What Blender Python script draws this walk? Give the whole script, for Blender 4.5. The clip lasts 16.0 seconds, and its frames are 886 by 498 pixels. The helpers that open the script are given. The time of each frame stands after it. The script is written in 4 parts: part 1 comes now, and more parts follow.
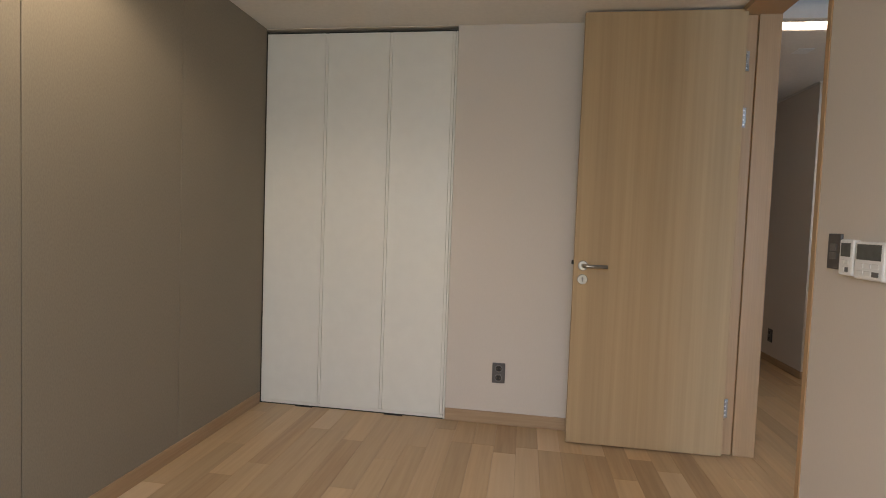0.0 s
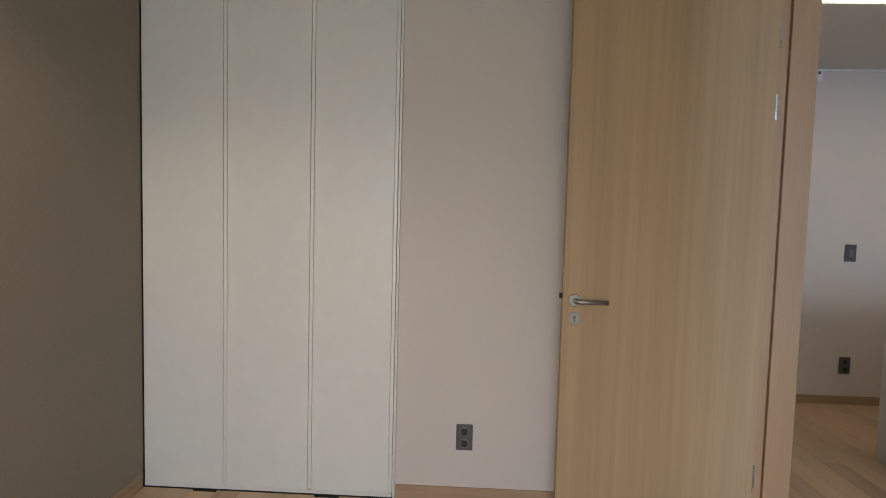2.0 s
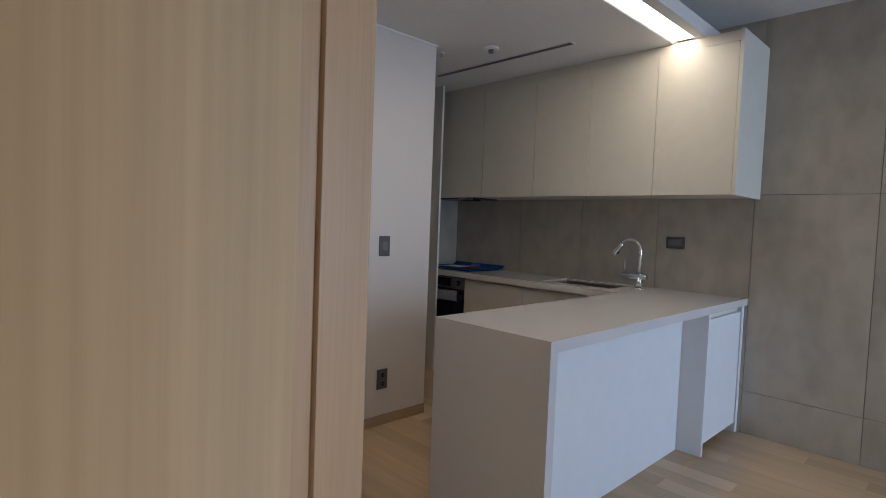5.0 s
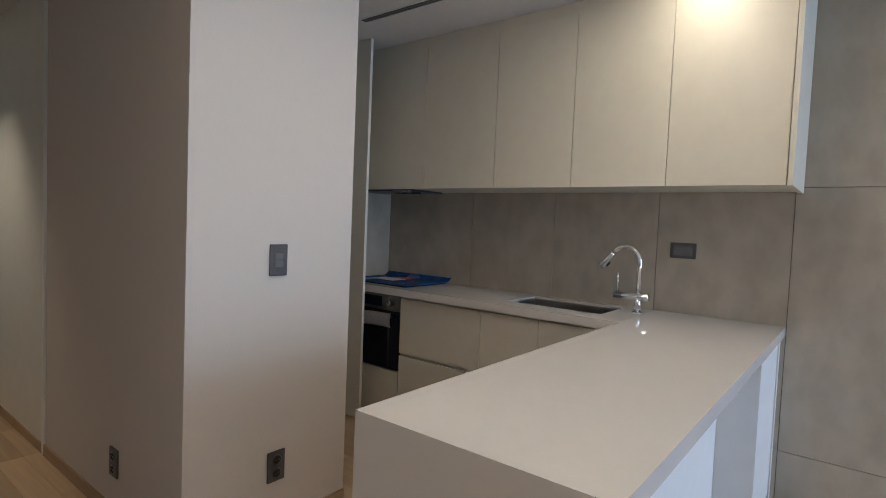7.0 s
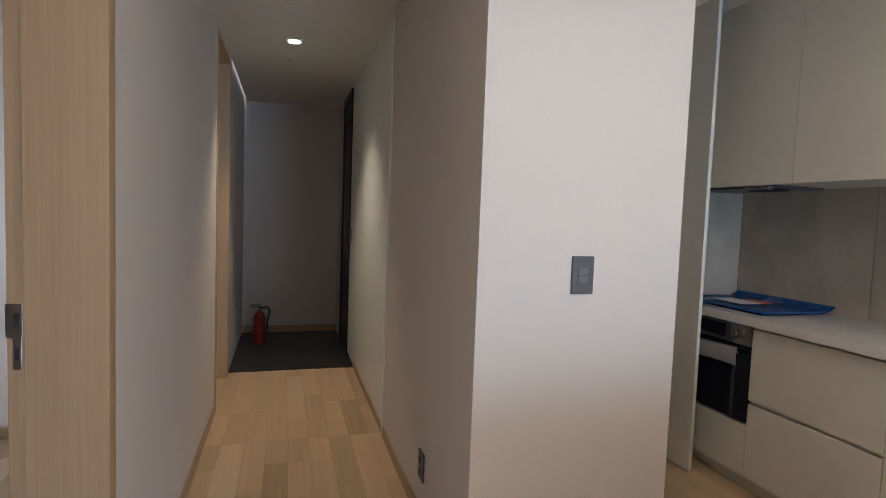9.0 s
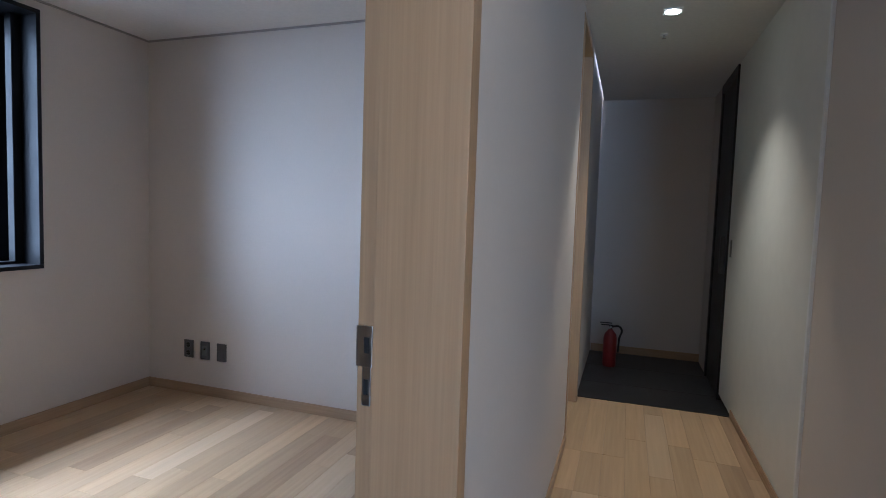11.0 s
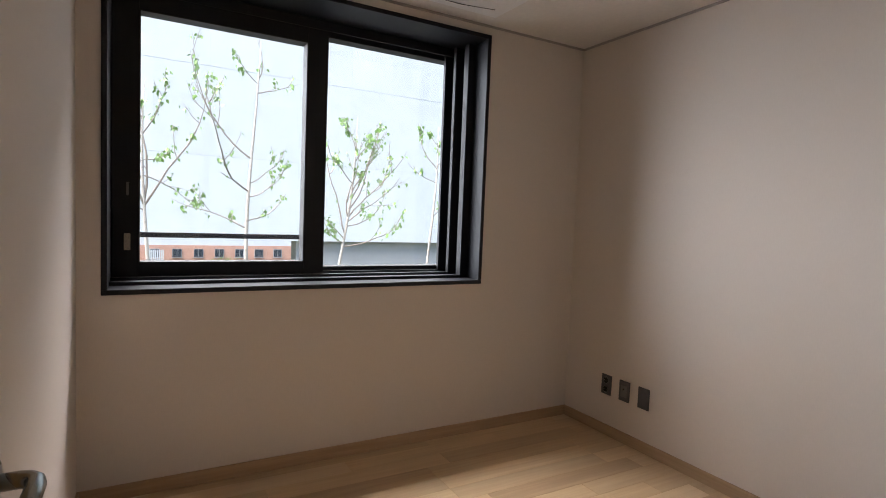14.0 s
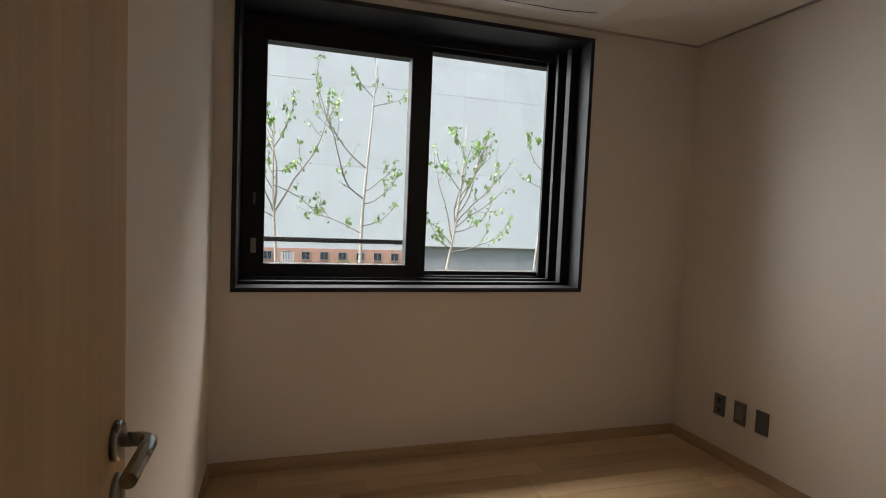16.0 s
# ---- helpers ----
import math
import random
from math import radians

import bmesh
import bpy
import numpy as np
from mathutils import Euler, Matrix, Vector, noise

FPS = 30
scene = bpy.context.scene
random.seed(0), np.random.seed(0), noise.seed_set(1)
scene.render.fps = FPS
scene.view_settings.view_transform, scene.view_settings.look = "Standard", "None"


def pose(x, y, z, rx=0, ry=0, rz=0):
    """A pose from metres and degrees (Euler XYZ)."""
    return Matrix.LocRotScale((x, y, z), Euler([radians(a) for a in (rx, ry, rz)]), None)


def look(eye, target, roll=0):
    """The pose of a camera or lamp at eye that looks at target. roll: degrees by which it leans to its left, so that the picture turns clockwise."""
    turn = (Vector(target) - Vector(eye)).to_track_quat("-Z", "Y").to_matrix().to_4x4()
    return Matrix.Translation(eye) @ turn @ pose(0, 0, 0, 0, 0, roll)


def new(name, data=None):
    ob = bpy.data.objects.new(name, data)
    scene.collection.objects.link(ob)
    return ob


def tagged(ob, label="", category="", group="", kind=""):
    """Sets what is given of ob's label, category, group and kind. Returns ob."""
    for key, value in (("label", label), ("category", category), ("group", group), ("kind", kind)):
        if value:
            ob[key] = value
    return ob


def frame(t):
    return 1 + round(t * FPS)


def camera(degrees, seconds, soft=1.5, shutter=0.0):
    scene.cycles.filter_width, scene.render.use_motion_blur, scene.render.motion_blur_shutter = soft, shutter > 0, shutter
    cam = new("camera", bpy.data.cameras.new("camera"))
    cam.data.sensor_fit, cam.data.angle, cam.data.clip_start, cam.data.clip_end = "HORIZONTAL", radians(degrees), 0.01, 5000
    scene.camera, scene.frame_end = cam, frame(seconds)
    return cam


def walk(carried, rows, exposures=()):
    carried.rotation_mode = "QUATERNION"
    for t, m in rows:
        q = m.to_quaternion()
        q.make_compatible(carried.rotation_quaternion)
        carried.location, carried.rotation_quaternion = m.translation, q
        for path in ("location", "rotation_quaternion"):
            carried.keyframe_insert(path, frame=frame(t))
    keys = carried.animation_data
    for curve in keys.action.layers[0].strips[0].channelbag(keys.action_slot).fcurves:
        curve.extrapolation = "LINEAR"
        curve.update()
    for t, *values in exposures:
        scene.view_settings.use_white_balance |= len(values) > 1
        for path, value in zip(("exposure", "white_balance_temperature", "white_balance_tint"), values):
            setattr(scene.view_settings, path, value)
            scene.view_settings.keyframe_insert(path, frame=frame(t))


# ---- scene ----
cam = camera(79.5, 16.0, soft=0.95)

PATH = [
    (0, (-1.034, -3.086, 1.165), (-1.337, -1.111, 1.067), 2.1),
    (0.5, (-1.051, -2.975, 1.241), (-1.294, -0.993, 1.137), 1.9),
    (1, (-1.084, -2.751, 1.298), (-1.291, -0.765, 1.176), 1.7),
    (1.5, (-1.12, -2.563, 1.303), (-1.3, -0.575, 1.181), 1.6),
    (2, (-1.17, -2.342, 1.29), (-1.256, -0.347, 1.168), 1.5),
    (2.5, (-1.112, -2.099, 1.275), (-0.98, -0.106, 1.165), 1.3),
    (3, (-0.993, -1.866, 1.276), (-0.59, 0.09, 1.159), 1.8),
    (3.5, (-0.882, -1.63, 1.282), (-0.197, 0.246, 1.165), 2.0),
    (4, (-0.749, -1.396, 1.293), (0.227, 0.346, 1.18), 1.9),
    (4.5, (-0.576, -1.189, 1.278), (0.647, 0.391, 1.171), 2.1),
    (5, (-0.411, -0.965, 1.257), (0.982, 0.467, 1.16), 2.2),
    (5.2, (-0.328, -0.866, 1.261), (1.113, 0.517, 1.162), 2.2),
    (7.3, (0.464, -0.132, 1.272), (2.033, 1.105, 1.177), 2.4),
    (7.5, (0.528, -0.118, 1.274), (2.03, 1.2, 1.186), 2.2),
    (8, (0.606, -0.135, 1.302), (1.833, 1.441, 1.196), 1.9),
    (8.5, (0.648, -0.083, 1.292), (1.546, 1.7, 1.181), 2.0),
    (9, (0.664, 0.088, 1.279), (1.233, 2.001, 1.154), 2.1),
    (9.2, (0.654, 0.141, 1.28), (1.097, 2.087, 1.149), 2.1),
    (11.3, (0.507, 0.678, 1.255), (-0.31, 2.499, 1.13), 2.2),
    (11.5, (0.49, 0.701, 1.262), (-0.439, 2.468, 1.142), 2.5),
    (12, (0.411, 0.829, 1.252), (-0.795, 2.42, 1.132), 2.7),
    (12.5, (0.346, 0.924, 1.256), (-1.083, 2.317, 1.129), 2.5),
    (13, (0.245, 0.997, 1.247), (-1.33, 2.224, 1.121), 2.6),
    (13.5, (0.109, 1.025, 1.276), (-1.558, 2.122, 1.139), 2.6),
    (14, (0.023, 1.012, 1.259), (-1.718, 1.989, 1.138), 2.3),
    (14.5, (0.033, 1.031, 1.271), (-1.779, 1.867, 1.143), 2.4),
    (15, (0.031, 1.043, 1.266), (-1.827, 1.772, 1.141), 2.2),
    (15.5, (0.071, 1.072, 1.255), (-1.82, 1.715, 1.139), 2.4),
    (16, (0.097, 1.07, 1.268), (-1.811, 1.658, 1.151), 2.4),
]
EXPOSURES = [(0.0, 1.17, 6250, 16), (0.5, 1.0, 6400, 18), (1.0, 1.05, 6650, 16), (1.5, 1.07, 6200, 16), (2.0, 1.24, 5850, 15), (2.5, 1.3, 5700, 15), (3.5, 1.35, 5950, 16), (4.0, 1.35, 6000, 16),
             (5.0, 1.36, 5420, 15), (7.5, 2.0, 5600, 13), (8.5, 2.24, 5550, 14), (9.2, 2.35, 5700, 15), (11.3, 2.24, 4800, 11), (12.0, 2.18, 4900, 13), (12.5, 2.16, 5500, 15), (13.3, 2.36, 6100, 17),
             (14.5, 1.95, 7050, 17), (16.0, 1.66, 7250, 13)]
walk(cam, [(t, look(eye, target, roll)) for t, eye, target, roll in PATH], EXPOSURES)

# ---------------------------------------------------------------- light
world = bpy.data.worlds.new("overcast_sky")
scene.world = world
world.use_nodes = True
wn = world.node_tree.nodes
sky = wn.new("ShaderNodeTexSky")
sky.sky_type = "NISHITA"
sky.sun_disc = False
sky.sun_elevation = radians(48)
sky.sun_rotation = radians(200)
sky.air_density, sky.dust_density = 1.0, 4.0
wn["Background"].inputs["Strength"].default_value = 0.15
world.node_tree.links.new(sky.outputs["Color"], wn["Background"].inputs["Color"])

sun_data = bpy.data.lights.new("sun", "SUN")
sun_data.energy, sun_data.angle, sun_data.color = 1.5, radians(25), (1.0, 0.96, 0.9)
sun = new("sun", sun_data)
sun.matrix_world = look((0, -20, 30), (-12, 0, 4))


def area_lamp(name, eye, target, width, height, watts, color, spread=180):
    data = bpy.data.lights.new(name, "AREA")
    data.shape, data.size, data.size_y, data.energy, data.color = "RECTANGLE", width, height, watts, color
    data.spread = radians(spread)
    ob = new(name, data)
    ob.matrix_world = look(eye, target)
    return ob


area_lamp("window_sky_bedroom", (-1.4, -4.24, 1.75), (-1.4, -1.0, -0.3), 2.0, 0.82, 9.3, (0.56, 0.77, 1.0))
# Added lamp in the unseen window, standing in for light off greenery.
area_lamp("added_greenery_bounce_bedroom", (-1.4, -4.24, 0.88), (-1.4, -1.0, 2.2), 2.0, 0.82, 5.2, (1.0, 0.98, 0.64))
area_lamp("window_daylight_living", (2.5, -4.96, 1.25), (2.3, 0, 0.9), 1.35, 2.2, 18.5, (0.54, 0.76, 1.0), 140)
# Two unseen panels added outside, to brighten the small room through its window.
area_lamp("added_daylight_panel_small_room", (-9.3, -3.6, 2.9), (-2.8, 1.6, 1.6), 8.0, 5.6, 200, (0.84, 0.92, 1.0), 120)
area_lamp("added_sky_panel_small_room", (-8.0, 1.5, 8.6), (-2.8, 1.75, 1.6), 10.0, 4.2, 370, (0.92, 0.95, 1.0), 90)
spot = bpy.data.lights.new("corridor_downlight_lamp", "SPOT")
spot.energy, spot.spot_size, spot.spot_blend, spot.shadow_soft_size, spot.color = 13.0, radians(92), 0.9, 0.03, (1.0, 0.82, 0.56)
spot_ob = new("corridor_downlight_lamp", spot)
spot_ob.matrix_world = look((0.702, 3.83, 2.365), (0.702, 3.83, 0))
warm = bpy.data.lights.new("bedroom_downlight_lamp", "SPOT")
warm.energy, warm.spot_size, warm.spot_blend, warm.shadow_soft_size, warm.color = 13.0, radians(150), 0.5, 0.04, (1.0, 0.80, 0.52)
warm_ob = new("bedroom_downlight_lamp", warm)
warm_ob.matrix_world = look((-2.28, -1.6, 2.28), (-2.28, -1.6, 0))

# ---------------------------------------------------------------- materials


def material(name, color, rough=0.5, metal=0.0, vary=0.06, grain=(60, 60, 60), big=(1.5, 1.5, 1.5), bump=0.05, bump_scale=(300, 300, 300),
             color2=None, blend=(0.35, 0.65), random_value=0.0, coat=0.0, emit=0.0, space="Object", detail=4.0, mix=1.0, rough_vary=0.06, spec=0.5):
    """A surface with colour variation at two scales, varied roughness and a fine relief."""
    m = bpy.data.materials.new(name)
    m.use_nodes = True
    n, l = m.node_tree.nodes, m.node_tree.links
    p = n["Principled BSDF"]
    p.inputs["Metallic"].default_value, p.inputs["Roughness"].default_value = metal, rough
    p.inputs["Coat Weight"].default_value, p.inputs["Specular IOR Level"].default_value = coat, spec
    tc = n.new("ShaderNodeTexCoord")
    vec = tc.outputs[space]
    if random_value:
        info, add, mul = n.new("ShaderNodeObjectInfo"), n.new("ShaderNodeVectorMath"), n.new("ShaderNodeVectorMath")
        mul.operation, mul.inputs[1].default_value = "MULTIPLY", (37.0, 53.0, 29.0)
        l.new(info.outputs["Random"], mul.inputs[0])
        l.new(vec, add.inputs[0])
        l.new(mul.outputs[0], add.inputs[1])
        vec = add.outputs[0]

    def noise_at(scale, det):
        mp, nz = n.new("ShaderNodeMapping"), n.new("ShaderNodeTexNoise")
        mp.inputs["Scale"].default_value = scale
        nz.inputs["Scale"].default_value, nz.inputs["Detail"].default_value = 1.0, det
        l.new(vec, mp.inputs["Vector"])
        l.new(mp.outputs[0], nz.inputs["Vector"])
        return nz.outputs["Fac"]

    fine, wide = noise_at(grain, detail), noise_at(big, 3.0)
    ramp = n.new("ShaderNodeValToRGB")
    e = ramp.color_ramp.elements
    c2 = color2 or tuple(c * (1 - 2.2 * vary) for c in color)
    e[0].position, e[1].position = blend
    e[0].color, e[1].color = (*color, 1), (*c2, 1)
    l.new(fine, ramp.inputs["Fac"])
    hsv = n.new("ShaderNodeHueSaturation")
    val = n.new("ShaderNodeMapRange")
    val.inputs["From Min"].default_value, val.inputs["From Max"].default_value = 0.3, 0.7
    val.inputs["To Min"].default_value, val.inputs["To Max"].default_value = 1 - vary, 1 + vary
    l.new(wide, val.inputs["Value"])
    out = val.outputs[0]
    if random_value:
        rr, mm = n.new("ShaderNodeMapRange"), n.new("ShaderNodeMath")
        rr.inputs["To Min"].default_value, rr.inputs["To Max"].default_value = 1 - random_value, 1 + random_value
        mm.operation = "MULTIPLY"
        l.new(info.outputs["Random"], rr.inputs["Value"])
        l.new(rr.outputs[0], mm.inputs[0])
        l.new(out, mm.inputs[1])
        out = mm.outputs[0]
    l.new(out, hsv.inputs["Value"])
    l.new(ramp.outputs[0], hsv.inputs["Color"])
    l.new(hsv.outputs[0], p.inputs["Base Color"])
    rv = n.new("ShaderNodeMapRange")
    rv.inputs["From Min"].default_value, rv.inputs["From Max"].default_value = 0.3, 0.7
    rv.inputs["To Min"].default_value, rv.inputs["To Max"].default_value = max(rough - rough_vary, 0.02), min(rough + rough_vary, 1)
    l.new(wide, rv.inputs["Value"])
    l.new(rv.outputs[0], p.inputs["Roughness"])
    if bump:
        b = n.new("ShaderNodeBump")
        b.inputs["Strength"].default_value, b.inputs["Distance"].default_value = bump, 0.004
        l.new(noise_at(bump_scale, 3.0), b.inputs["Height"])
        l.new(b.outputs[0], p.inputs["Normal"])
    if emit:
        p.inputs["Emission Color"].default_value, p.inputs["Emission Strength"].default_value = (*color, 1), emit
    return m


WALLPAPER = material("beige_wallpaper", (0.63, 0.57, 0.51), 0.85, vary=0.012, grain=(300, 300, 40), big=(1.2, 1.2, 0.8), bump=0.06, bump_scale=(420, 420, 60))
BROWNPAPER = material("taupe_wall_panel", (0.272, 0.235, 0.184), 0.75, vary=0.05, grain=(260, 260, 90), big=(1.4, 1.4, 1.0), bump=0.15, bump_scale=(500, 500, 400))
CEILING = material("white_ceiling_paint", (0.74, 0.71, 0.67), 0.9, vary=0.02, grain=(40, 40, 40), bump=0.08, bump_scale=(350, 350, 350))
OAK = material("oak_veneer", (0.455, 0.328, 0.188), 0.66, vary=0.07, grain=(62, 62, 1.1), big=(9, 9, 0.16), bump=0.08, bump_scale=(600, 600, 18), color2=(0.405, 0.284, 0.158), detail=6, blend=(0.3, 0.72), spec=0.25)
# More orange than the door's oak: warm lamplight is partly put into it.
OAKFRAME = material("oak_frame_veneer", (0.45, 0.295, 0.160), 0.48, vary=0.03, grain=(190, 190, 3.5), big=(30, 30, 0.5), bump=0.10, bump_scale=(300, 300, 8), color2=(0.40, 0.255, 0.135), detail=10, blend=(0.3, 0.72))
PLANK = material("oak_floor_board", (0.55, 0.39, 0.225), 0.36, vary=0.07, grain=(55, 2.2, 55), big=(10, 0.6, 10), bump=0.07, bump_scale=(180, 7, 180), color2=(0.47, 0.32, 0.18), random_value=0.13, detail=8, blend=(0.3, 0.75))
PALEPLANK = material("pale_oak_floor_board", (0.62, 0.46, 0.29), 0.36, vary=0.06, grain=(55, 2.2, 55), big=(10, 0.6, 10), bump=0.07, bump_scale=(180, 7, 180), color2=(0.58, 0.42, 0.26), random_value=0.06, detail=7)
DARKPLANK = material("brown_oak_floor_board", (0.455, 0.31, 0.175), 0.38, vary=0.08, grain=(55, 2.2, 55), big=(10, 0.6, 10), bump=0.07, bump_scale=(180, 7, 180), color2=(0.38, 0.25, 0.14), random_value=0.06, detail=7)
SUBFLOOR = material("dark_joint", (0.27, 0.18, 0.10), 0.8)
SKIRT = material("oak_skirting", (0.42, 0.29, 0.175), 0.5, vary=0.06, grain=(3, 3, 80), bump=0.05, color2=(0.36, 0.24, 0.14))
PUREWHITE = material("pure_white_lacquer", (0.80, 0.80, 0.79), 0.4, vary=0.012, grain=(12, 12, 12), bump=0.03)
WHITE = material("white_lacquer", (0.74, 0.725, 0.67), 0.42, vary=0.015, grain=(12, 12, 12), bump=0.03)
CREAM = material("cream_cabinet_lacquer", (0.71, 0.67, 0.57), 0.40, vary=0.015, grain=(12, 12, 12), bump=0.03)
QUARTZ = material("white_quartz", (0.70, 0.67, 0.63), 0.045, vary=0.02, grain=(28, 28, 28), big=(2.2, 2.2, 2.2), bump=0.0, color2=(0.69, 0.66, 0.62), blend=(0.45, 0.8), coat=0.0, rough_vary=0.012)
TILE = material("concrete_look_tile", (0.45, 0.395, 0.315), 0.42, vary=0.08, grain=(9, 9, 6), big=(1.3, 1.3, 1.0), bump=0.06, bump_scale=(60, 60, 60), color2=(0.375, 0.326, 0.257), detail=10, random_value=0.04)
GROUT = material("dark_grout", (0.10, 0.09, 0.08), 0.9)
DARKSTEEL = material("satin_sink_steel", (0.48, 0.46, 0.43), 0.34, metal=1.0, vary=0.05, grain=(200, 20, 200), bump=0.05)
CHROME = material("polished_chrome", (0.82, 0.83, 0.85), 0.08, metal=1.0, vary=0.01, bump=0.0, rough_vary=0.02)
STEEL = material("brushed_steel", (0.38, 0.37, 0.35), 0.26, metal=1.0, vary=0.04, grain=(300, 300, 20), bump=0.06, bump_scale=(20, 500, 500))
BLACKALU = material("black_aluminium", (0.011, 0.012, 0.016), 0.5, vary=0.04, bump=0.03, spec=0.3)
# Grey that paints in the shadow line at the ceiling edge.
TRIMSHADE = material("painted_shade_line_grey", (0.34, 0.31, 0.28), 0.8, vary=0.03)
GREYPLASTIC = material("dark_grey_plastic", (0.085, 0.08, 0.08), 0.4, vary=0.04, bump=0.02)
KEYPLASTIC = material("grey_switch_key", (0.14, 0.135, 0.135), 0.35, vary=0.04, bump=0.02)
WHITEPLASTIC = material("white_plastic", (0.78, 0.78, 0.78), 0.35, vary=0.02, bump=0.02)
SCREEN = material("dark_display", (0.09, 0.10, 0.10), 0.15, bump=0.0)
BLUEFILM = material("blue_plastic_film", (0.02, 0.10, 0.36), 0.22, vary=0.15, grain=(14, 14, 14), bump=0.6, bump_scale=(25, 25, 25), color2=(0.03, 0.16, 0.48))
PAPERWHITE = material("white_label_paper", (0.75, 0.75, 0.77), 0.6, bump=0.02)
PAPERRED = material("red_print", (0.55, 0.12, 0.10), 0.6, bump=0.02)
OVENGLASS = material("oven_black_glass", (0.008, 0.010, 0.022), 0.06, bump=0.0, coat=0.3)
BLACK = material("black_interior", (0.015, 0.014, 0.013), 0.7)
DARKDOOR = material("black_metal_door", (0.012, 0.011, 0.011), 0.45, vary=0.05)
DARKTILE = material("dark_porch_stone", (0.03, 0.03, 0.033), 0.45, vary=0.12, grain=(40, 40, 40), random_value=0.05)
REDPAINT = material("red_extinguisher_paint", (0.17, 0.011, 0.010), 0.3, bump=0.02)
RUBBER = material("black_rubber", (0.02, 0.02, 0.02), 0.7)
FACADE = material("pale_facade_panel", (0.60, 0.64, 0.668), 0.7, vary=0.03, grain=(3, 3, 3), big=(0.4, 0.4, 0.15), bump=0.04, bump_scale=(20, 20, 20), random_value=0.02)
FACADEBASE = material("grey_facade_base", (0.34, 0.35, 0.36), 0.8, vary=0.05, grain=(4, 4, 4))
# Paler than the brick itself: the haze over it is in this colour.
BRICKFACE = material("hazed_brick_far", (0.58, 0.34, 0.26), 0.85, vary=0.10, grain=(12, 12, 30), color2=(0.50, 0.27, 0.20), random_value=0.08)
FARGLASS = material("far_window_glass", (0.04, 0.05, 0.07), 0.1, bump=0.0)
GROUND = material("planted_ground", (0.10, 0.11, 0.06), 0.95, vary=0.2, grain=(8, 8, 8), bump=0.3, bump_scale=(30, 30, 30), color2=(0.06, 0.09, 0.03))
BARK = material("birch_bark", (0.38, 0.355, 0.325), 0.8, vary=0.10, grain=(8, 8, 40), bump=0.2, bump_scale=(40, 40, 90), color2=(0.20, 0.17, 0.15), blend=(0.55, 0.72))
TWIG = material("grey_birch_twig", (0.26, 0.22, 0.19), 0.8, vary=0.1, grain=(30, 30, 30))
# Lightened and dulled leaf green: backlight and haze are put into the colour.
LEAF = material("backlit_young_leaf", (0.20, 0.35, 0.10), 0.55, vary=0.25, grain=(6, 6, 6), color2=(0.11, 0.22, 0.045), bump=0.0)
LED = material("led_diffuser", (1.0, 0.83, 0.58), 0.5, emit=4.7, bump=0.0, vary=0.0)
LAMPGLASS = material("lit_downlight_lens", (1.0, 0.90, 0.72), 0.4, emit=6.0, bump=0.0, vary=0.0)


def glass_material():
    m = bpy.data.materials.new("window_glass")
    m.use_nodes = True
    n, l = m.node_tree.nodes, m.node_tree.links
    n.remove(n["Principled BSDF"])
    clear, gloss, mix, fres = n.new("ShaderNodeBsdfTransparent"), n.new("ShaderNodeBsdfGlossy"), n.new("ShaderNodeMixShader"), n.new("ShaderNodeFresnel")
    clear.inputs["Color"].default_value = (0.94, 0.965, 0.97, 1)
    gloss.inputs["Roughness"].default_value = 0.01
    fres.inputs["IOR"].default_value = 1.5
    l.new(fres.outputs[0], mix.inputs[0])
    l.new(clear.outputs[0], mix.inputs[1])
    l.new(gloss.outputs[0], mix.inputs[2])
    l.new(mix.outputs[0], n["Material Output"].inputs["Surface"])
    return m


GLASS = glass_material()

# ---------------------------------------------------------------- mesh helpers


def bx(bm, x0, x1, y0, y1, z0, z1, bevel=0.0):
    """Adds a box, its edges rounded by bevel."""
    got = bmesh.ops.create_cube(bm, size=1.0)["verts"]
    for v in got:
        v.co = Vector((x0 + (v.co.x + 0.5) * (x1 - x0), y0 + (v.co.y + 0.5) * (y1 - y0), z0 + (v.co.z + 0.5) * (z1 - z0)))
    if bevel:
        edges = list({e for v in got for e in v.link_edges})
        bmesh.ops.bevel(bm, geom=edges, offset=bevel, segments=2, affect="EDGES", profile=0.5)
    return bm


def box(x0, x1, y0, y1, z0, z1, bevel=0.0):
    return bx(bmesh.new(), x0, x1, y0, y1, z0, z1, bevel)


def boxes(*rows, bevel=0.0):
    bm = bmesh.new()
    for r in rows:
        bx(bm, *r, bevel)
    return bm


def prism(profile, y0, y1):
    """A bar along y with a profile of (x, z) corners."""
    bm = bmesh.new()
    a, b = ([bm.verts.new((x, y, z)) for x, z in profile] for y in (y0, y1))
    for k in range(len(profile)):
        n = (k + 1) % len(profile)
        bm.faces.new((a[k], a[n], b[n], b[k]))
    bm.faces.new(a[::-1])
    bm.faces.new(b)
    return bm


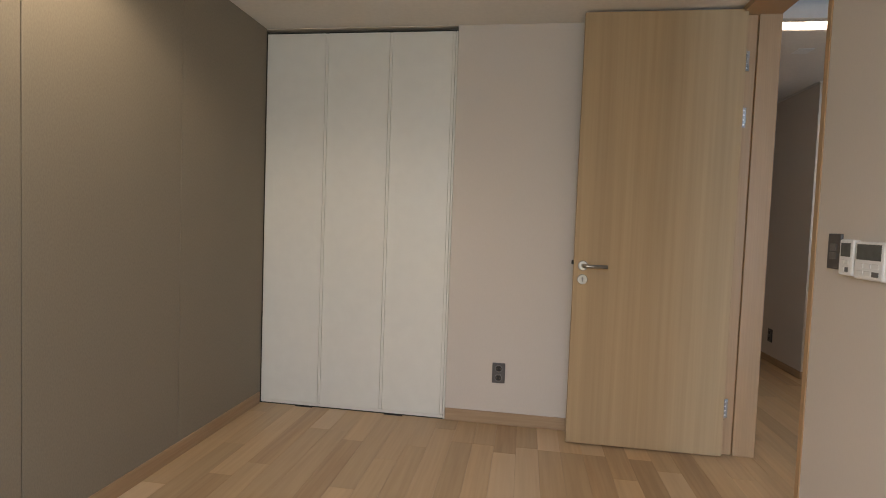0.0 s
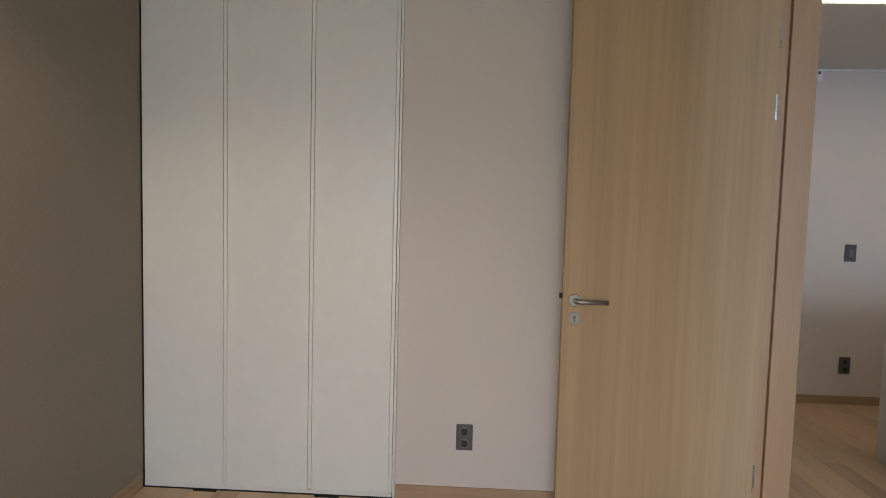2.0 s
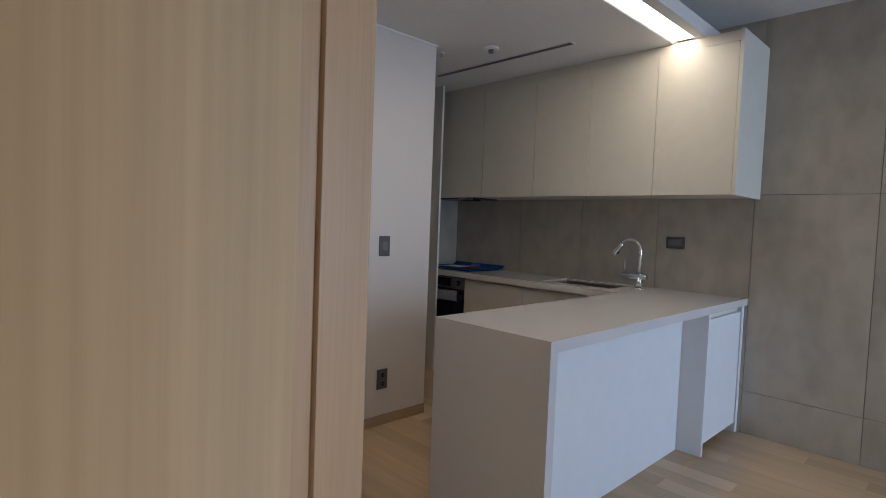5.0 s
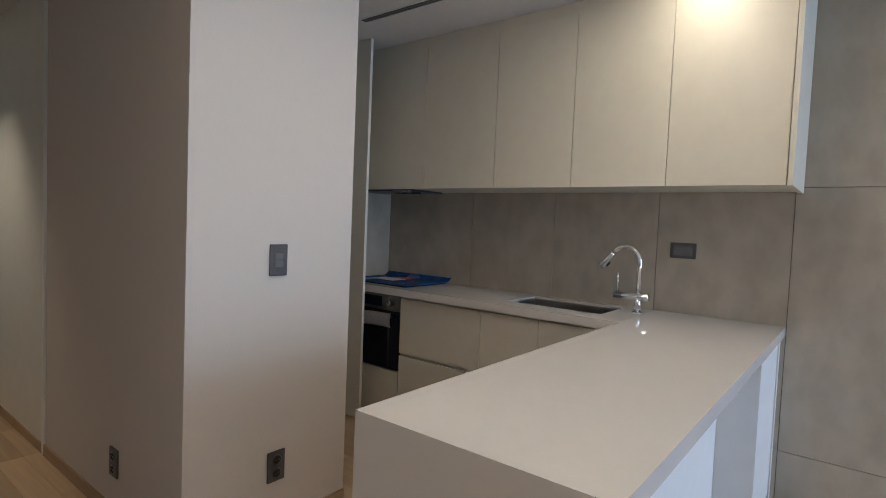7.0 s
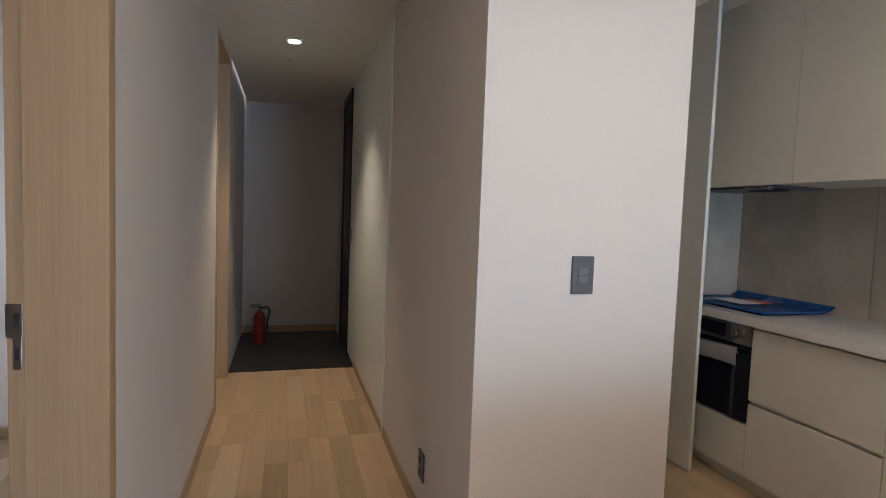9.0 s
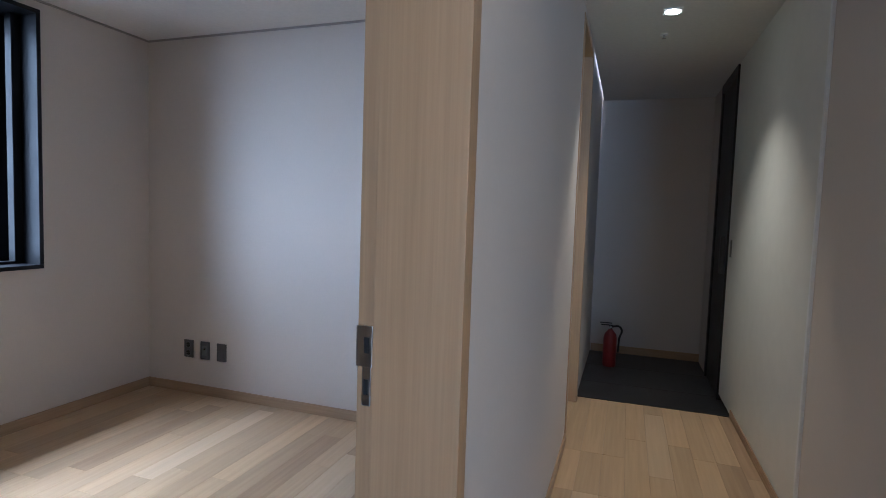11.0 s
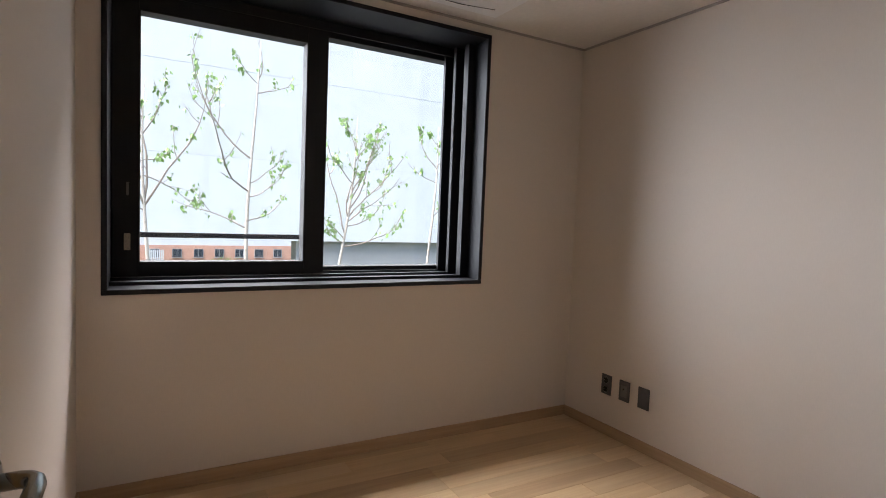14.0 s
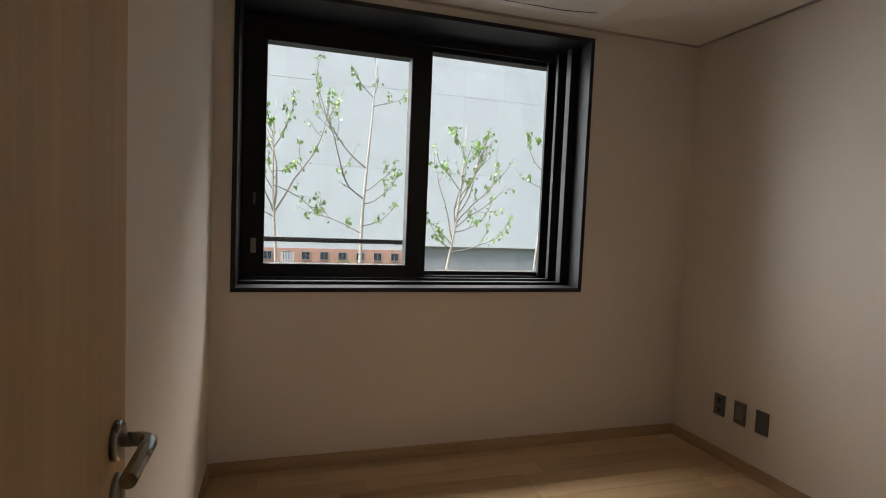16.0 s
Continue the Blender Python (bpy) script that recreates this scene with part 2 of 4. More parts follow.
def tube(bm, points, radii, seg=12):
    """Adds a round bar along points, with a radius at each, closed at both ends."""
    pts = [Vector(p) for p in points]
    if not isinstance(radii, (list, tuple)):
        radii = [radii] * len(pts)
    rings, side = [], None
    for i, p in enumerate(pts):
        ahead = (pts[min(i + 1, len(pts) - 1)] - pts[max(i - 1, 0)]).normalized()
        if side is None:
            side = ahead.orthogonal().normalized()
        side = (side - ahead * side.dot(ahead)).normalized()
        up = ahead.cross(side)
        rings.append([bm.verts.new(p + radii[i] * (math.cos(a) * side + math.sin(a) * up)) for a in (2 * math.pi * k / seg for k in range(seg))])
    for a, b in zip(rings, rings[1:]):
        for k in range(seg):
            bm.faces.new((a[k], a[(k + 1) % seg], b[(k + 1) % seg], b[k])).smooth = True
    bm.faces.new(rings[0][::-1])
    bm.faces.new(rings[-1])
    return bm


def disc(bm, centre, axis, radius, depth, seg=28, lip=0.0):
    """Adds a turned disc that starts at centre and stands depth out along axis, with a rounded lip."""
    c, a = Vector(centre), Vector(axis).normalized()
    lip = lip or min(depth * 0.35, radius * 0.3)
    return tube(bm, [c, c + a * (depth - lip), c + a * (depth - 0.3 * lip), c + a * depth], [radius, radius, radius - 0.3 * lip, radius - lip], seg)


WORLD_OF = {}


def mesh_object(name, bm, mat, smooth=False):
    me = bpy.data.meshes.new(name)
    bmesh.ops.recalc_face_normals(bm, faces=bm.faces[:])
    bm.to_mesh(me)
    bm.free()
    me.materials.append(mat)
    return new(name, me)


def part(name, bm, mat, parent, label="", kind=""):
    ob = mesh_object(name, bm, mat)
    ob.parent = parent
    ob.matrix_parent_inverse = WORLD_OF.get(parent.name, Matrix.Identity(4)).inverted()
    return tagged(ob, label=label, kind=kind)


def thing(name, at, label, category, group="", kind=""):
    ob = new(name)
    ob.empty_display_size = 0.1
    ob.matrix_world = Matrix.Translation(at)
    WORLD_OF[ob.name] = Matrix.Translation(at)
    return tagged(ob, label=label, category=category, group=group, kind=kind)


def structure(name, bm, mat, label, category):
    return tagged(mesh_object(name, bm, mat), label=label, category=category, kind="structure")


# ---------------------------------------------------------------- plan
CA, CH, CB, CL = 2.30, 2.395, 2.345, 2.58      # ceilings: bedroom, hall, small room, living
XL, XD = -2.635, 0.185                         # bedroom's west wall, hall face of its door wall
XC = 0.258                                     # corridor's west wall
PX0, PX1, PY = 1.224, 1.952, 1.594              # pier beside the corridor
XT = 3.30                                      # tiled kitchen wall
XW, YB0, YB1 = -2.556, 0.77, 3.42              # small room
WY0, WY1, WZ0, WZ1 = 0.855, 2.715, 0.88, 2.29  # its window
AY0, AY1 = -0.965, -0.135                      # bedroom doorway in its wall
BY0, BY1 = 0.745, 1.535                        # small room's doorway
TOP = 2.75

# Backing coloured dark so that the open panel joints read as dark lines.
structure("wall_bedroom_west", box(XL - 0.2, XL - 0.012, -4.4, 0.14, 0, TOP), GROUT, "dark backing wall behind the taupe bedroom panels", "wall")
structure("wall_bedroom_north", boxes((-1.462, XD - 0.19, 0.0, 0.14, 0, TOP), (XL - 0.012, -1.462, 0.0, 0.14, CA - 0.004, TOP)), WALLPAPER, "beige papered bedroom wall beside the wardrobe", "wall")
structure("wall_bedroom_south", boxes((XL - 0.2, -2.42, -4.42, -4.2, 0, TOP), (-0.38, XD, -4.42, -4.2, 0, TOP), (-2.42, -0.38, -4.42, -4.2, 0, 0.42), (-2.42, -0.38, -4.42, -4.2, 2.18, TOP)), WALLPAPER, "beige wall with a wide window opening", "wall")
structure("wall_door_east", boxes((0.0, XD, -4.2, AY0 - 0.028, 0, TOP), (0.0, XD, AY1 + 0.045, 0.14, 0, TOP), (0.0, XD, AY0 - 0.028, AY1 + 0.045, CA - 0.001, TOP)), WALLPAPER, "beige papered wall with the bedroom doorway", "wall")
structure("wall_corridor_west", boxes((0.05, XC, 0.14, BY0 - 0.045, 0, TOP), (0.05, XC, BY1 + 0.04, 3.60, 0, TOP), (0.05, XC, BY0 - 0.045, BY1 + 0.04, 2.346, TOP), (0.05, XC, 3.60, 4.37, 2.346, TOP), (0.05, XC, 4.37, 4.46, 0, TOP)), WALLPAPER, "beige papered corridor wall with two doorways", "wall")
structure("wall_between_rooms", box(XW - 0.4, 0.05, 0.62, YB0, 0, TOP), WALLPAPER, "beige papered wall of the small room", "wall")
structure("wall_small_room_north", box(XW - 0.4, 0.05, YB1, YB1 + 0.16, 0, TOP), WALLPAPER, "beige papered wall with three sockets", "wall")
structure("wall_small_room_window", boxes((XW - 0.42, XW, YB0, WY0, 0, TOP), (XW - 0.42, XW, WY1, YB1, 0, TOP), (XW - 0.42, XW, WY0, WY1, 0, WZ0), (XW - 0.42, XW, WY0, WY1, WZ1, TOP)), WALLPAPER, "beige papered wall under and around the window", "wall")
structure("wall_pier", box(PX0, PX1, PY, 3.04, 0, TOP), WALLPAPER, "pale beige papered pier at the corridor corner", "wall")
structure("wall_kitchen_back", box(PX1, XT + 0.2, 3.1, 3.3, 0, TOP), WALLPAPER, "plain wall behind the kitchen", "wall")
structure("wall_corridor_east", boxes((1.28, 1.94, 3.04, 6.3, -0.1, TOP), (PX0, 1.28, 5.622, 6.06, -0.1, TOP)), WALLPAPER, "plain wall behind the corridor cupboards", "wall")
structure("wall_porch_north", box(-0.2, 1.9, 6.06, 6.25, -0.1, TOP), WALLPAPER, "grey-beige end wall of the entrance porch", "wall")
structure("wall_porch_west", box(-0.2, 0.24, 4.46, 6.06, -0.1, TOP), WALLPAPER, "plain wall of the entrance porch", "wall")
structure("wall_bathroom", boxes((-1.4, -1.25, 3.58, 4.6, 0, TOP), (-1.25, 0.05, 4.42, 4.6, 0, TOP)), WALLPAPER, "plain walls of a side room", "wall")
structure("wall_living_south", boxes((XD, 1.8, -5.12, -4.92, 0, TOP), (3.2, XT + 0.2, -5.12, -4.92, 0, TOP), (1.8, 3.2, -5.12, -4.92, 0, 0.12), (1.8, 3.2, -5.12, -4.92, 2.4, TOP), (0.0, XD, -5.12, -4.2, 0, TOP)), WALLPAPER, "plain living room wall with a tall window opening", "wall")
structure("ceiling_bedroom", box(XL - 0.012, 0.0, -4.2, 0.0, CA, CA + 0.12), CEILING, "white painted bedroom ceiling", "ceiling")
structure("ceiling_hall", boxes((XC, 1.24, 0.455, 6.06, CH, CH + 0.075), (1.24, XT, 0.455, 3.1, CH, CH + 0.075), (XD, XT, 0.255, 0.315, CH, CH + 0.075), (XD, XT, 0.315, 0.455, CH + 0.03, CH + 0.075), (XD, XT, 0.458, 0.475, CH + 0.075, CL + 0.02), (XD, XC, 0.14, 0.458, CH + 0.075, CH + 0.12)), CEILING, "white lowered ceiling over kitchen and corridor", "ceiling")
structure("ceiling_living", box(XD, XT + 0.2, -4.92, 0.458, CL, CL + 0.12), CEILING, "white raised living room ceiling", "ceiling")
structure("ceiling_small_room", box(XW, 0.05, YB0, YB1, CB, CB + 0.12), CEILING, "white painted ceiling of the small room", "ceiling")
structure("ceiling_bathroom", box(-1.25, 0.05, 3.58, 4.42, CB, CB + 0.12), CEILING, "white ceiling of a side room", "ceiling")
structure("floor_porch", box(0.2, 1.3, 4.47, 6.1, -0.12, -0.045), GROUT, "dark joints of the porch floor", "floor")
structure("floor_living", box(XD - 0.3, XT + 0.2, -4.95, -1.5, -0.1, -0.003), PLANK, "oak boarded living room floor", "floor")

# ---------------------------------------------------------------- bedroom: panels, wardrobe, door
panels = thing("wall_panelling", (XL, -2.1, 0), "taupe fabric-textured wall panels with thin dark joints", "wall panel", kind="structure")
edges_y = [0.0, -0.80, -1.60, -2.40, -3.20, -4.20]
for b, a in zip(edges_y, edges_y[1:]):
    part("panel", box(XL - 0.012, XL, a + 0.0015, b - 0.0015, 0.0, CA, 0.0015), BROWNPAPER, panels)


def skirting(name, rows):
    return structure(name, boxes(*rows, bevel=0.0015), SKIRT, "low oak skirting board along the wall", "skirting board")


skirting("baseboard_bedroom", [(XL, XL + 0.009, -4.2, -0.02, 0.001, 0.072), (-1.46, -0.001, -0.010, 0.0, 0.001, 0.072), (-0.009, 0.0, -4.2, AY0 - 0.042, 0.001, 0.072)])
skirting("baseboard_hall", [(PX0 - 0.009, PX0, PY, 3.04, 0.001, 0.062), (PX0 - 0.009, PX1, PY - 0.009, PY, 0.001, 0.062), (XC, XC + 0.009, BY1 + 0.045, 3.598, 0.001, 0.062), (XC, XC + 0.009, 0.14, BY0 - 0.05, 0.001, 0.062), (0.25, 1.24, 6.05, 6.06, -0.045, 0.03), (PX0 - 0.006, PX0 + 0.002, 3.066, 4.45, 0.001, 0.05)])
skirting("baseboard_small_room", [(XW, XW + 0.009, YB0, YB1, 0.001, 0.064), (XW, 0.05, YB1 - 0.009, YB1, 0.001, 0.064), (XW, -0.01, YB0, YB0 + 0.009, 0.001, 0.064), (0.041, 0.05, BY1 + 0.05, YB1, 0.001, 0.064)])


# Thin strips whose grey colour stands for the shade along the ceiling.
structure("trim_ceiling_small_room", boxes((XW, XW + 0.008, YB0, YB1, CB - 0.012, CB - 0.0005), (XW, 0.05, YB1 - 0.008, YB1, CB - 0.012, CB - 0.0005), (XW, 0.05, YB0, YB0 + 0.008, CB - 0.012, CB - 0.0005)), TRIMSHADE, "thin strip where wall meets ceiling, a shadow line put in as grey", "trim")
structure("trim_ceiling_hall", boxes((PX0 - 0.008, PX1 + 0.008, PY - 0.008, PY, CH - 0.012, CH - 0.0005), (PX0 - 0.008, PX0, PY, 3.04, CH - 0.012, CH - 0.0005), (XC, XC + 0.008, BY1 + 0.05, 3.60, CH - 0.012, CH - 0.0005)), CEILING, "thin white trim where wall meets ceiling", "trim")


def wardrobe():
    w = thing("wardrobe", (-2.05, 0.3, 0), "built-in white wardrobe with three tall narrow doors, shut", "wardrobe")
    # Base and carcass coloured black, so the gaps around the doors look shaded.
    part("base", box(XL - 0.008, -1.468, 0.0095, 0.60, -0.03, 0.0225), BLACK, w)
    part("body", boxes((XL - 0.008, -1.468, 0.03, 0.60, 0.0225, 0.05), (XL - 0.008, XL + 0.012, 0.03, 0.60, 0.05, 2.285), (-1.484, -1.468, 0.03, 0.60, 0.05, 2.285), (XL + 0.012, -1.484, 0.58, 0.60, 0.05, 2.285), (XL + 0.012, -1.484, 0.03, 0.58, 2.27, 2.285)), BLACK, w)
    part("side_trim", box(-1.474, -1.463, -0.006, 0.03, 0.004, 2.268, 0.002), WHITE, w)
    xs = [XL + 0.004, -2.242, -1.849, -1.476]
    for i in range(3):
        a, b = xs[i] + 0.0015, xs[i + 1] - 0.0015
        d = part("door", box(a, b - 0.016, 0.0, 0.022, 0.024, 2.268, 0.0015), WHITE, w)
        part("edge_profile", box(b - 0.0155, b, 0.004 if i != 1 else 0.006, 0.022, 0.024, 2.268, 0.0012), WHITE, d)
    part("plinth", box(XL + 0.004, -1.478, 0.003, 0.009, 0.005, 0.0225, 0.001), WHITE, w)
    return w


wardrobe()


def lever_handle(parent, x, y, z, out, along):
    """A round rose with a bent bar lever, and a keyhole rose under it. out: +1 or -1 in y; along: way of the lever in x."""
    n = Vector((0, out, 0))
    part("rose", disc(bmesh.new(), (x, y, z), n, 0.0265, 0.009), STEEL, parent, "round brushed steel rose")
    pts = [(x, y + out * 0.008, z), (x, y + out * 0.028, z), (x + along * 0.003, y + out * 0.037, z), (x + along * 0.010, y + out * 0.043, z), (x + along * 0.020, y + out * 0.045, z), (x + along * 0.122, y + out * 0.045, z)]
    part("lever", tube(bmesh.new(), pts, 0.0098, 16), STEEL, parent, "brushed steel bar lever")
    k = part("keyhole_rose", disc(bmesh.new(), (x, y, z - 0.073), n, 0.0265, 0.008), STEEL, parent, "round brushed steel keyhole cover")
    cyl = disc(bmesh.new(), (x, y + out * 0.0075, z - 0.067), n, 0.0055, 0.0015, 16)
    bx(cyl, x - 0.003, x + 0.003, y + out * 0.0075 - 0.001, y + out * 0.0085 + 0.0005, z - 0.086, z - 0.07)
    part("keyhole", cyl, KEYPLASTIC, k)


def door_leaf(name, x0, x1, y0, y1, z1, label, handle_x, handle_z, along, latch_x):
    d = thing(name, ((x0 + x1) / 2, (y0 + y1) / 2, 0), label, "door", kind="structure")
    part("leaf", box(x0, x1, y0, y1, 0.008, z1, 0.0015), OAK, d)
    lever_handle(d, handle_x, y0, handle_z, -1, along)
    lever_handle(d, handle_x, y1, handle_z, 1, along)
    s = -1 if latch_x <= x0 + 0.001 else 1
    part("latch", box(*sorted((latch_x, latch_x + s * 0.011)), (y0 + y1) / 2 - 0.008, (y0 + y1) / 2 + 0.008, handle_z + 0.004, handle_z + 0.026, 0.002), RUBBER, d, "dark latch bolt")
    return d


door_a = door_leaf("door_1", -0.772, 0.018, -0.185, -0.145, 2.285, "tall oak veneer door standing wide open against the wall", -0.725, 0.966, 1, -0.772)
for z in (2.04, 1.757, 0.249):
    h = boxes((0.018, 0.0205, -0.183, -0.147, z - 0.05, z + 0.05), (0.0205, 0.05, -0.140, -0.1375, z - 0.05, z + 0.05), bevel=0.0008)
    hinge = part("hinge", h, STEEL, door_a, "brushed steel butt hinge")
    pin = part("pin", tube(bmesh.new(), [(0.022, -0.142, z - 0.051), (0.022, -0.142, z + 0.051)], 0.006, 12), STEEL, hinge)
    screws = bmesh.new()
    for dz in (-0.035, -0.012, 0.012, 0.035):
        disc(screws, (0.038, -0.1405, z + dz), (0, -1, 0), 0.0045, 0.0012, 10)
    part("screws", screws, CHROME, hinge)


def door_frame(name, x0, x1, ya, yb, z1, label, stop_x, near_out=0.0):
    """A timber lining in a wall that runs along y, with a rebate from stop_x on."""
    f = thing(name, ((x0 + x1) / 2, (ya + yb) / 2, 0), label, "door frame", kind="structure")
    for n, (a, b, s) in {"jamb_near": (ya - 0.027, ya, 1), "jamb_far": (yb, yb + 0.038, -1)}.items():
        inner = b if s > 0 else a
        bm = boxes((x0 - 0.004, stop_x - 0.0015, a, b, 0.002, z1), bevel=0.0015)
        lo, hi = sorted((a if s > 0 else b, inner + s * 0.012))
        bx(bm, stop_x + 0.0015, x1 + 0.006, lo, hi, 0.002, z1, 0.0015)
        bx(bm, stop_x - 0.003, stop_x + 0.003, *sorted((a if s > 0 else b, inner - s * 0.006)), 0.002, z1)
        part(n, bm, OAKFRAME, f)
    part("head", box(x0 - 0.003, x1 + 0.005, ya - 0.036, yb + 0.036, z1, z1 + 0.028, 0.001), OAKFRAME, f)
    return f


fa = door_frame("door_frame_1", 0.0, XD, AY0, AY1, 2.272, "oak veneer lining of the bedroom doorway", 0.083)
fb = door_frame("door_frame_2", 0.056, XC, BY0, BY1, 2.317, "oak veneer lining of the small room doorway", 0.088)
fc = door_frame("door_frame_3", 0.05, XC, 3.63, 4.33, 2.317, "oak veneer lining of a dark side doorway", 0.088)


def strike_plate(parent, x0, x1, y, s, z0, z1):
    """A steel strike plate on a jamb face at y, with two bolt holes."""
    m = (z0 + z1) / 2
    plate = part("strike_plate", boxes((x0, x1, *sorted((y, y - s * 0.003)), m - 0.002, z1), (x0 + 0.014, x1 - 0.002, *sorted((y, y - s * 0.003)), z0, m - 0.002), bevel=0.0008), STEEL, parent, "brushed steel strike plate")
    part("bolt_hole", boxes((x0 + 0.017, x1 - 0.006, *sorted((y - s * 0.0032, y - s * 0.0025)), m + 0.025, z1 - 0.022), (x0 + 0.018, x1 - 0.007, *sorted((y - s * 0.0032, y - s * 0.0025)), z0 + 0.022, m - 0.026)), BLACK, plate)


strike_plate(fb, 0.050, 0.084, BY1, 1, 0.885, 1.04)
strike_plate(fa, -0.006, 0.03, AY0, -1, 0.885, 1.04)
strike_plate(fc, 0.056, 0.086, 4.33, 1, 1.0, 1.13)

door_b = door_leaf("door_2", -0.743, 0.042, 0.826, 0.866, 2.30, "tall oak veneer door of the small room standing open", -0.692, 0.953, 1, -0.743)

# ---------------------------------------------------------------- switches and sockets


def plate_thing(name, at, u, n, width, height, label, category, face, group=""):
    """A wall plate at a place on a wall. u: way along the wall, n: way out of it; face draws its front in (u, z, out)."""
    t = thing(name, at, label, category, group=group)
    o, u, n = Vector(at), Vector(u), Vector(n)

    def local(a0, a1, b0, b1, c0, c1, bevel=0.0):
        p, q = o + u * a0 + n * c0, o + u * a1 + n * c1
        return box(min(p.x, q.x), max(p.x, q.x), min(p.y, q.y), max(p.y, q.y), o.z + b0, o.z + b1, bevel)

    part("plate", local(-width / 2, width / 2, -height / 2, height / 2, 0, 0.009, 0.003), GREYPLASTIC, t)
    face(t, local, o, u, n)
    return t


def two_keys(t, local, o, u, n):
    for a, b in ((0.001, 0.026), (-0.026, -0.001)):
        part("key", local(-0.018, 0.018, a, b, 0.008, 0.0125, 0.002), KEYPLASTIC, t)


def one_key(t, local, o, u, n):
    part("key", local(-0.022, 0.022, -0.032, 0.032, 0.008, 0.0125, 0.002), KEYPLASTIC, t)


def socket_pair(t, local, o, u, n):
    for dz in (0.027, -0.027):
        w = part("socket", disc(bmesh.new(), o + n * 0.008 + Vector((0, 0, dz)), n, 0.021, 0.004, 24), KEYPLASTIC, t)
        well = disc(bmesh.new(), o + n * 0.0115 + Vector((0, 0, dz)), n, 0.017, 0.001, 20)
        part("well", well, BLACK, w)
        pins = bmesh.new()
        for s in (-1, 1):
            disc(pins, o + n * 0.0122 + u * 0.0095 * s + Vector((0, 0, dz)), n, 0.0028, 0.001, 8)
            bx(pins, *[c for k in range(3) for c in sorted(((o + n * 0.0115 + Vector((0, 0, dz + s * 0.0165)))[k] - (0.003 if k != 2 else 0.002), (o + n * 0.0135 + Vector((0, 0, dz + s * 0.0165)))[k] + (0.003 if k != 2 else 0.002)))])
        part("contacts", pins, STEEL, w)


def small_port(t, local, o, u, n):
    part("insert", local(-0.022, 0.022, -0.034, 0.034, 0.008, 0.0115, 0.0015), KEYPLASTIC, t)
    part("port", disc(bmesh.new(), o + n * 0.011 + Vector((0, 0, 0.012)), n, 0.006, 0.004, 14), STEEL, t)


def blank(t, local, o, u, n):
    part("insert", local(-0.022, 0.022, -0.034, 0.034, 0.008, 0.0115, 0.0015), GREYPLASTIC, t)


X, Y = (1, 0, 0), (0, 1, 0)
NX, NY = (-1, 0, 0), (0, -1, 0)
plate_thing("wall_socket", (-1.153, 0.0, 0.304), X, NY, 0.074, 0.118, "dark grey double socket low on the beige bedroom wall", "socket", socket_pair)
plate_thing("light_switch", (0.0, -1.118, 1.118), Y, NX, 0.074, 0.118, "dark grey two-key switch beside the bedroom doorway", "switch", two_keys)
plate_thing("light_switch", (1.580, PY, 1.105), X, NY, 0.078, 0.122, "dark grey two-key switch on the pale pier", "switch", two_keys)
plate_thing("wall_socket", (1.594, PY, 0.287), X, NY, 0.078, 0.122, "dark grey double socket low on the pale pier", "socket", socket_pair)
plate_thing("wall_socket", (PX0, 2.157, 0.246), Y, NX, 0.078, 0.118, "dark grey socket on the corridor side of the pier", "socket", socket_pair)
plate_thing("wall_socket", (-2.206, YB1, 0.302), X, NY, 0.074, 0.118, "black double socket low in the corner of the small room", "socket", socket_pair, group="sockets in the small room")
plate_thing("wall_socket", (-2.070, YB1, 0.302), X, NY, 0.074, 0.118, "black aerial socket plate with a small round port", "socket", small_port, group="sockets in the small room")
plate_thing("wall_socket", (-1.935, YB1, 0.302), X, NY, 0.074, 0.118, "black blank wall plate on the beige wall", "socket", blank, group="sockets in the small room")


def thermostat(name, y0, y1, z0, z1, big):
    t = thing(name, (0, (y0 + y1) / 2, z0), "white wall thermostat with a grey display and keys" if big else "small white wall remote with a grey display", "thermostat")
    part("case", box(-0.024, 0.0, y0, y1, z0, z1, 0.006), WHITEPLASTIC, t)
    h = z1 - z0
    part("display", box(-0.0255, -0.023, y0 + 0.012, y1 - 0.012, z0 + 0.52 * h, z1 - 0.008 if big else z1 - 0.012, 0.0008), SCREEN, t)
    cols = 3 if big else 2
    for i in range(cols):
        for j in range(2):
            w = (y1 - y0 - 0.03) / cols
            part("key", box(-0.0262, -0.0238, y0 + 0.015 + i * w + 0.003, y0 + 0.015 + (i + 1) * w - 0.003, z0 + 0.10 * h + j * 0.2 * h, z0 + 0.10 * h + j * 0.2 * h + 0.13 * h, 0.001), KEYPLASTIC if (i, j) == (0, 0) else WHITEPLASTIC, t)


thermostat("remote_holder", -1.252, -1.178, 1.045, 1.160, False)
thermostat("thermostat", -1.40, -1.262, 1.040, 1.155, True)

# ---------------------------------------------------------------- kitchen


def kitchen_tiles():
    w = structure("wall_kitchen_tiled", boxes((XT + 0.011, XT + 0.2, -4.92, 3.1, 0, TOP)), GROUT, "wall of large concrete-grey tiles with thin joints", "tiled wall")
    ys = [-4.92, -4.14, -3.54, -2.94, -2.34, -1.735, -1.13, -0.53, 0.08, 0.685, 1.29, 1.895, 2.66]
    zs = [0.0, 0.27, 1.507, TOP - 0.12]
    for a, b in zip(ys, ys[1:]):
        for c, d in zip(zs, zs[1:]):
            part("tile", box(XT, XT + 0.011, a + 0.0015, b - 0.0015, c + 0.0015, d - 0.0015), TILE, w)
    part("return_tile", box(2.83, XT - 0.002, 2.66, 2.672, 0.86, 1.50), TILE, w)


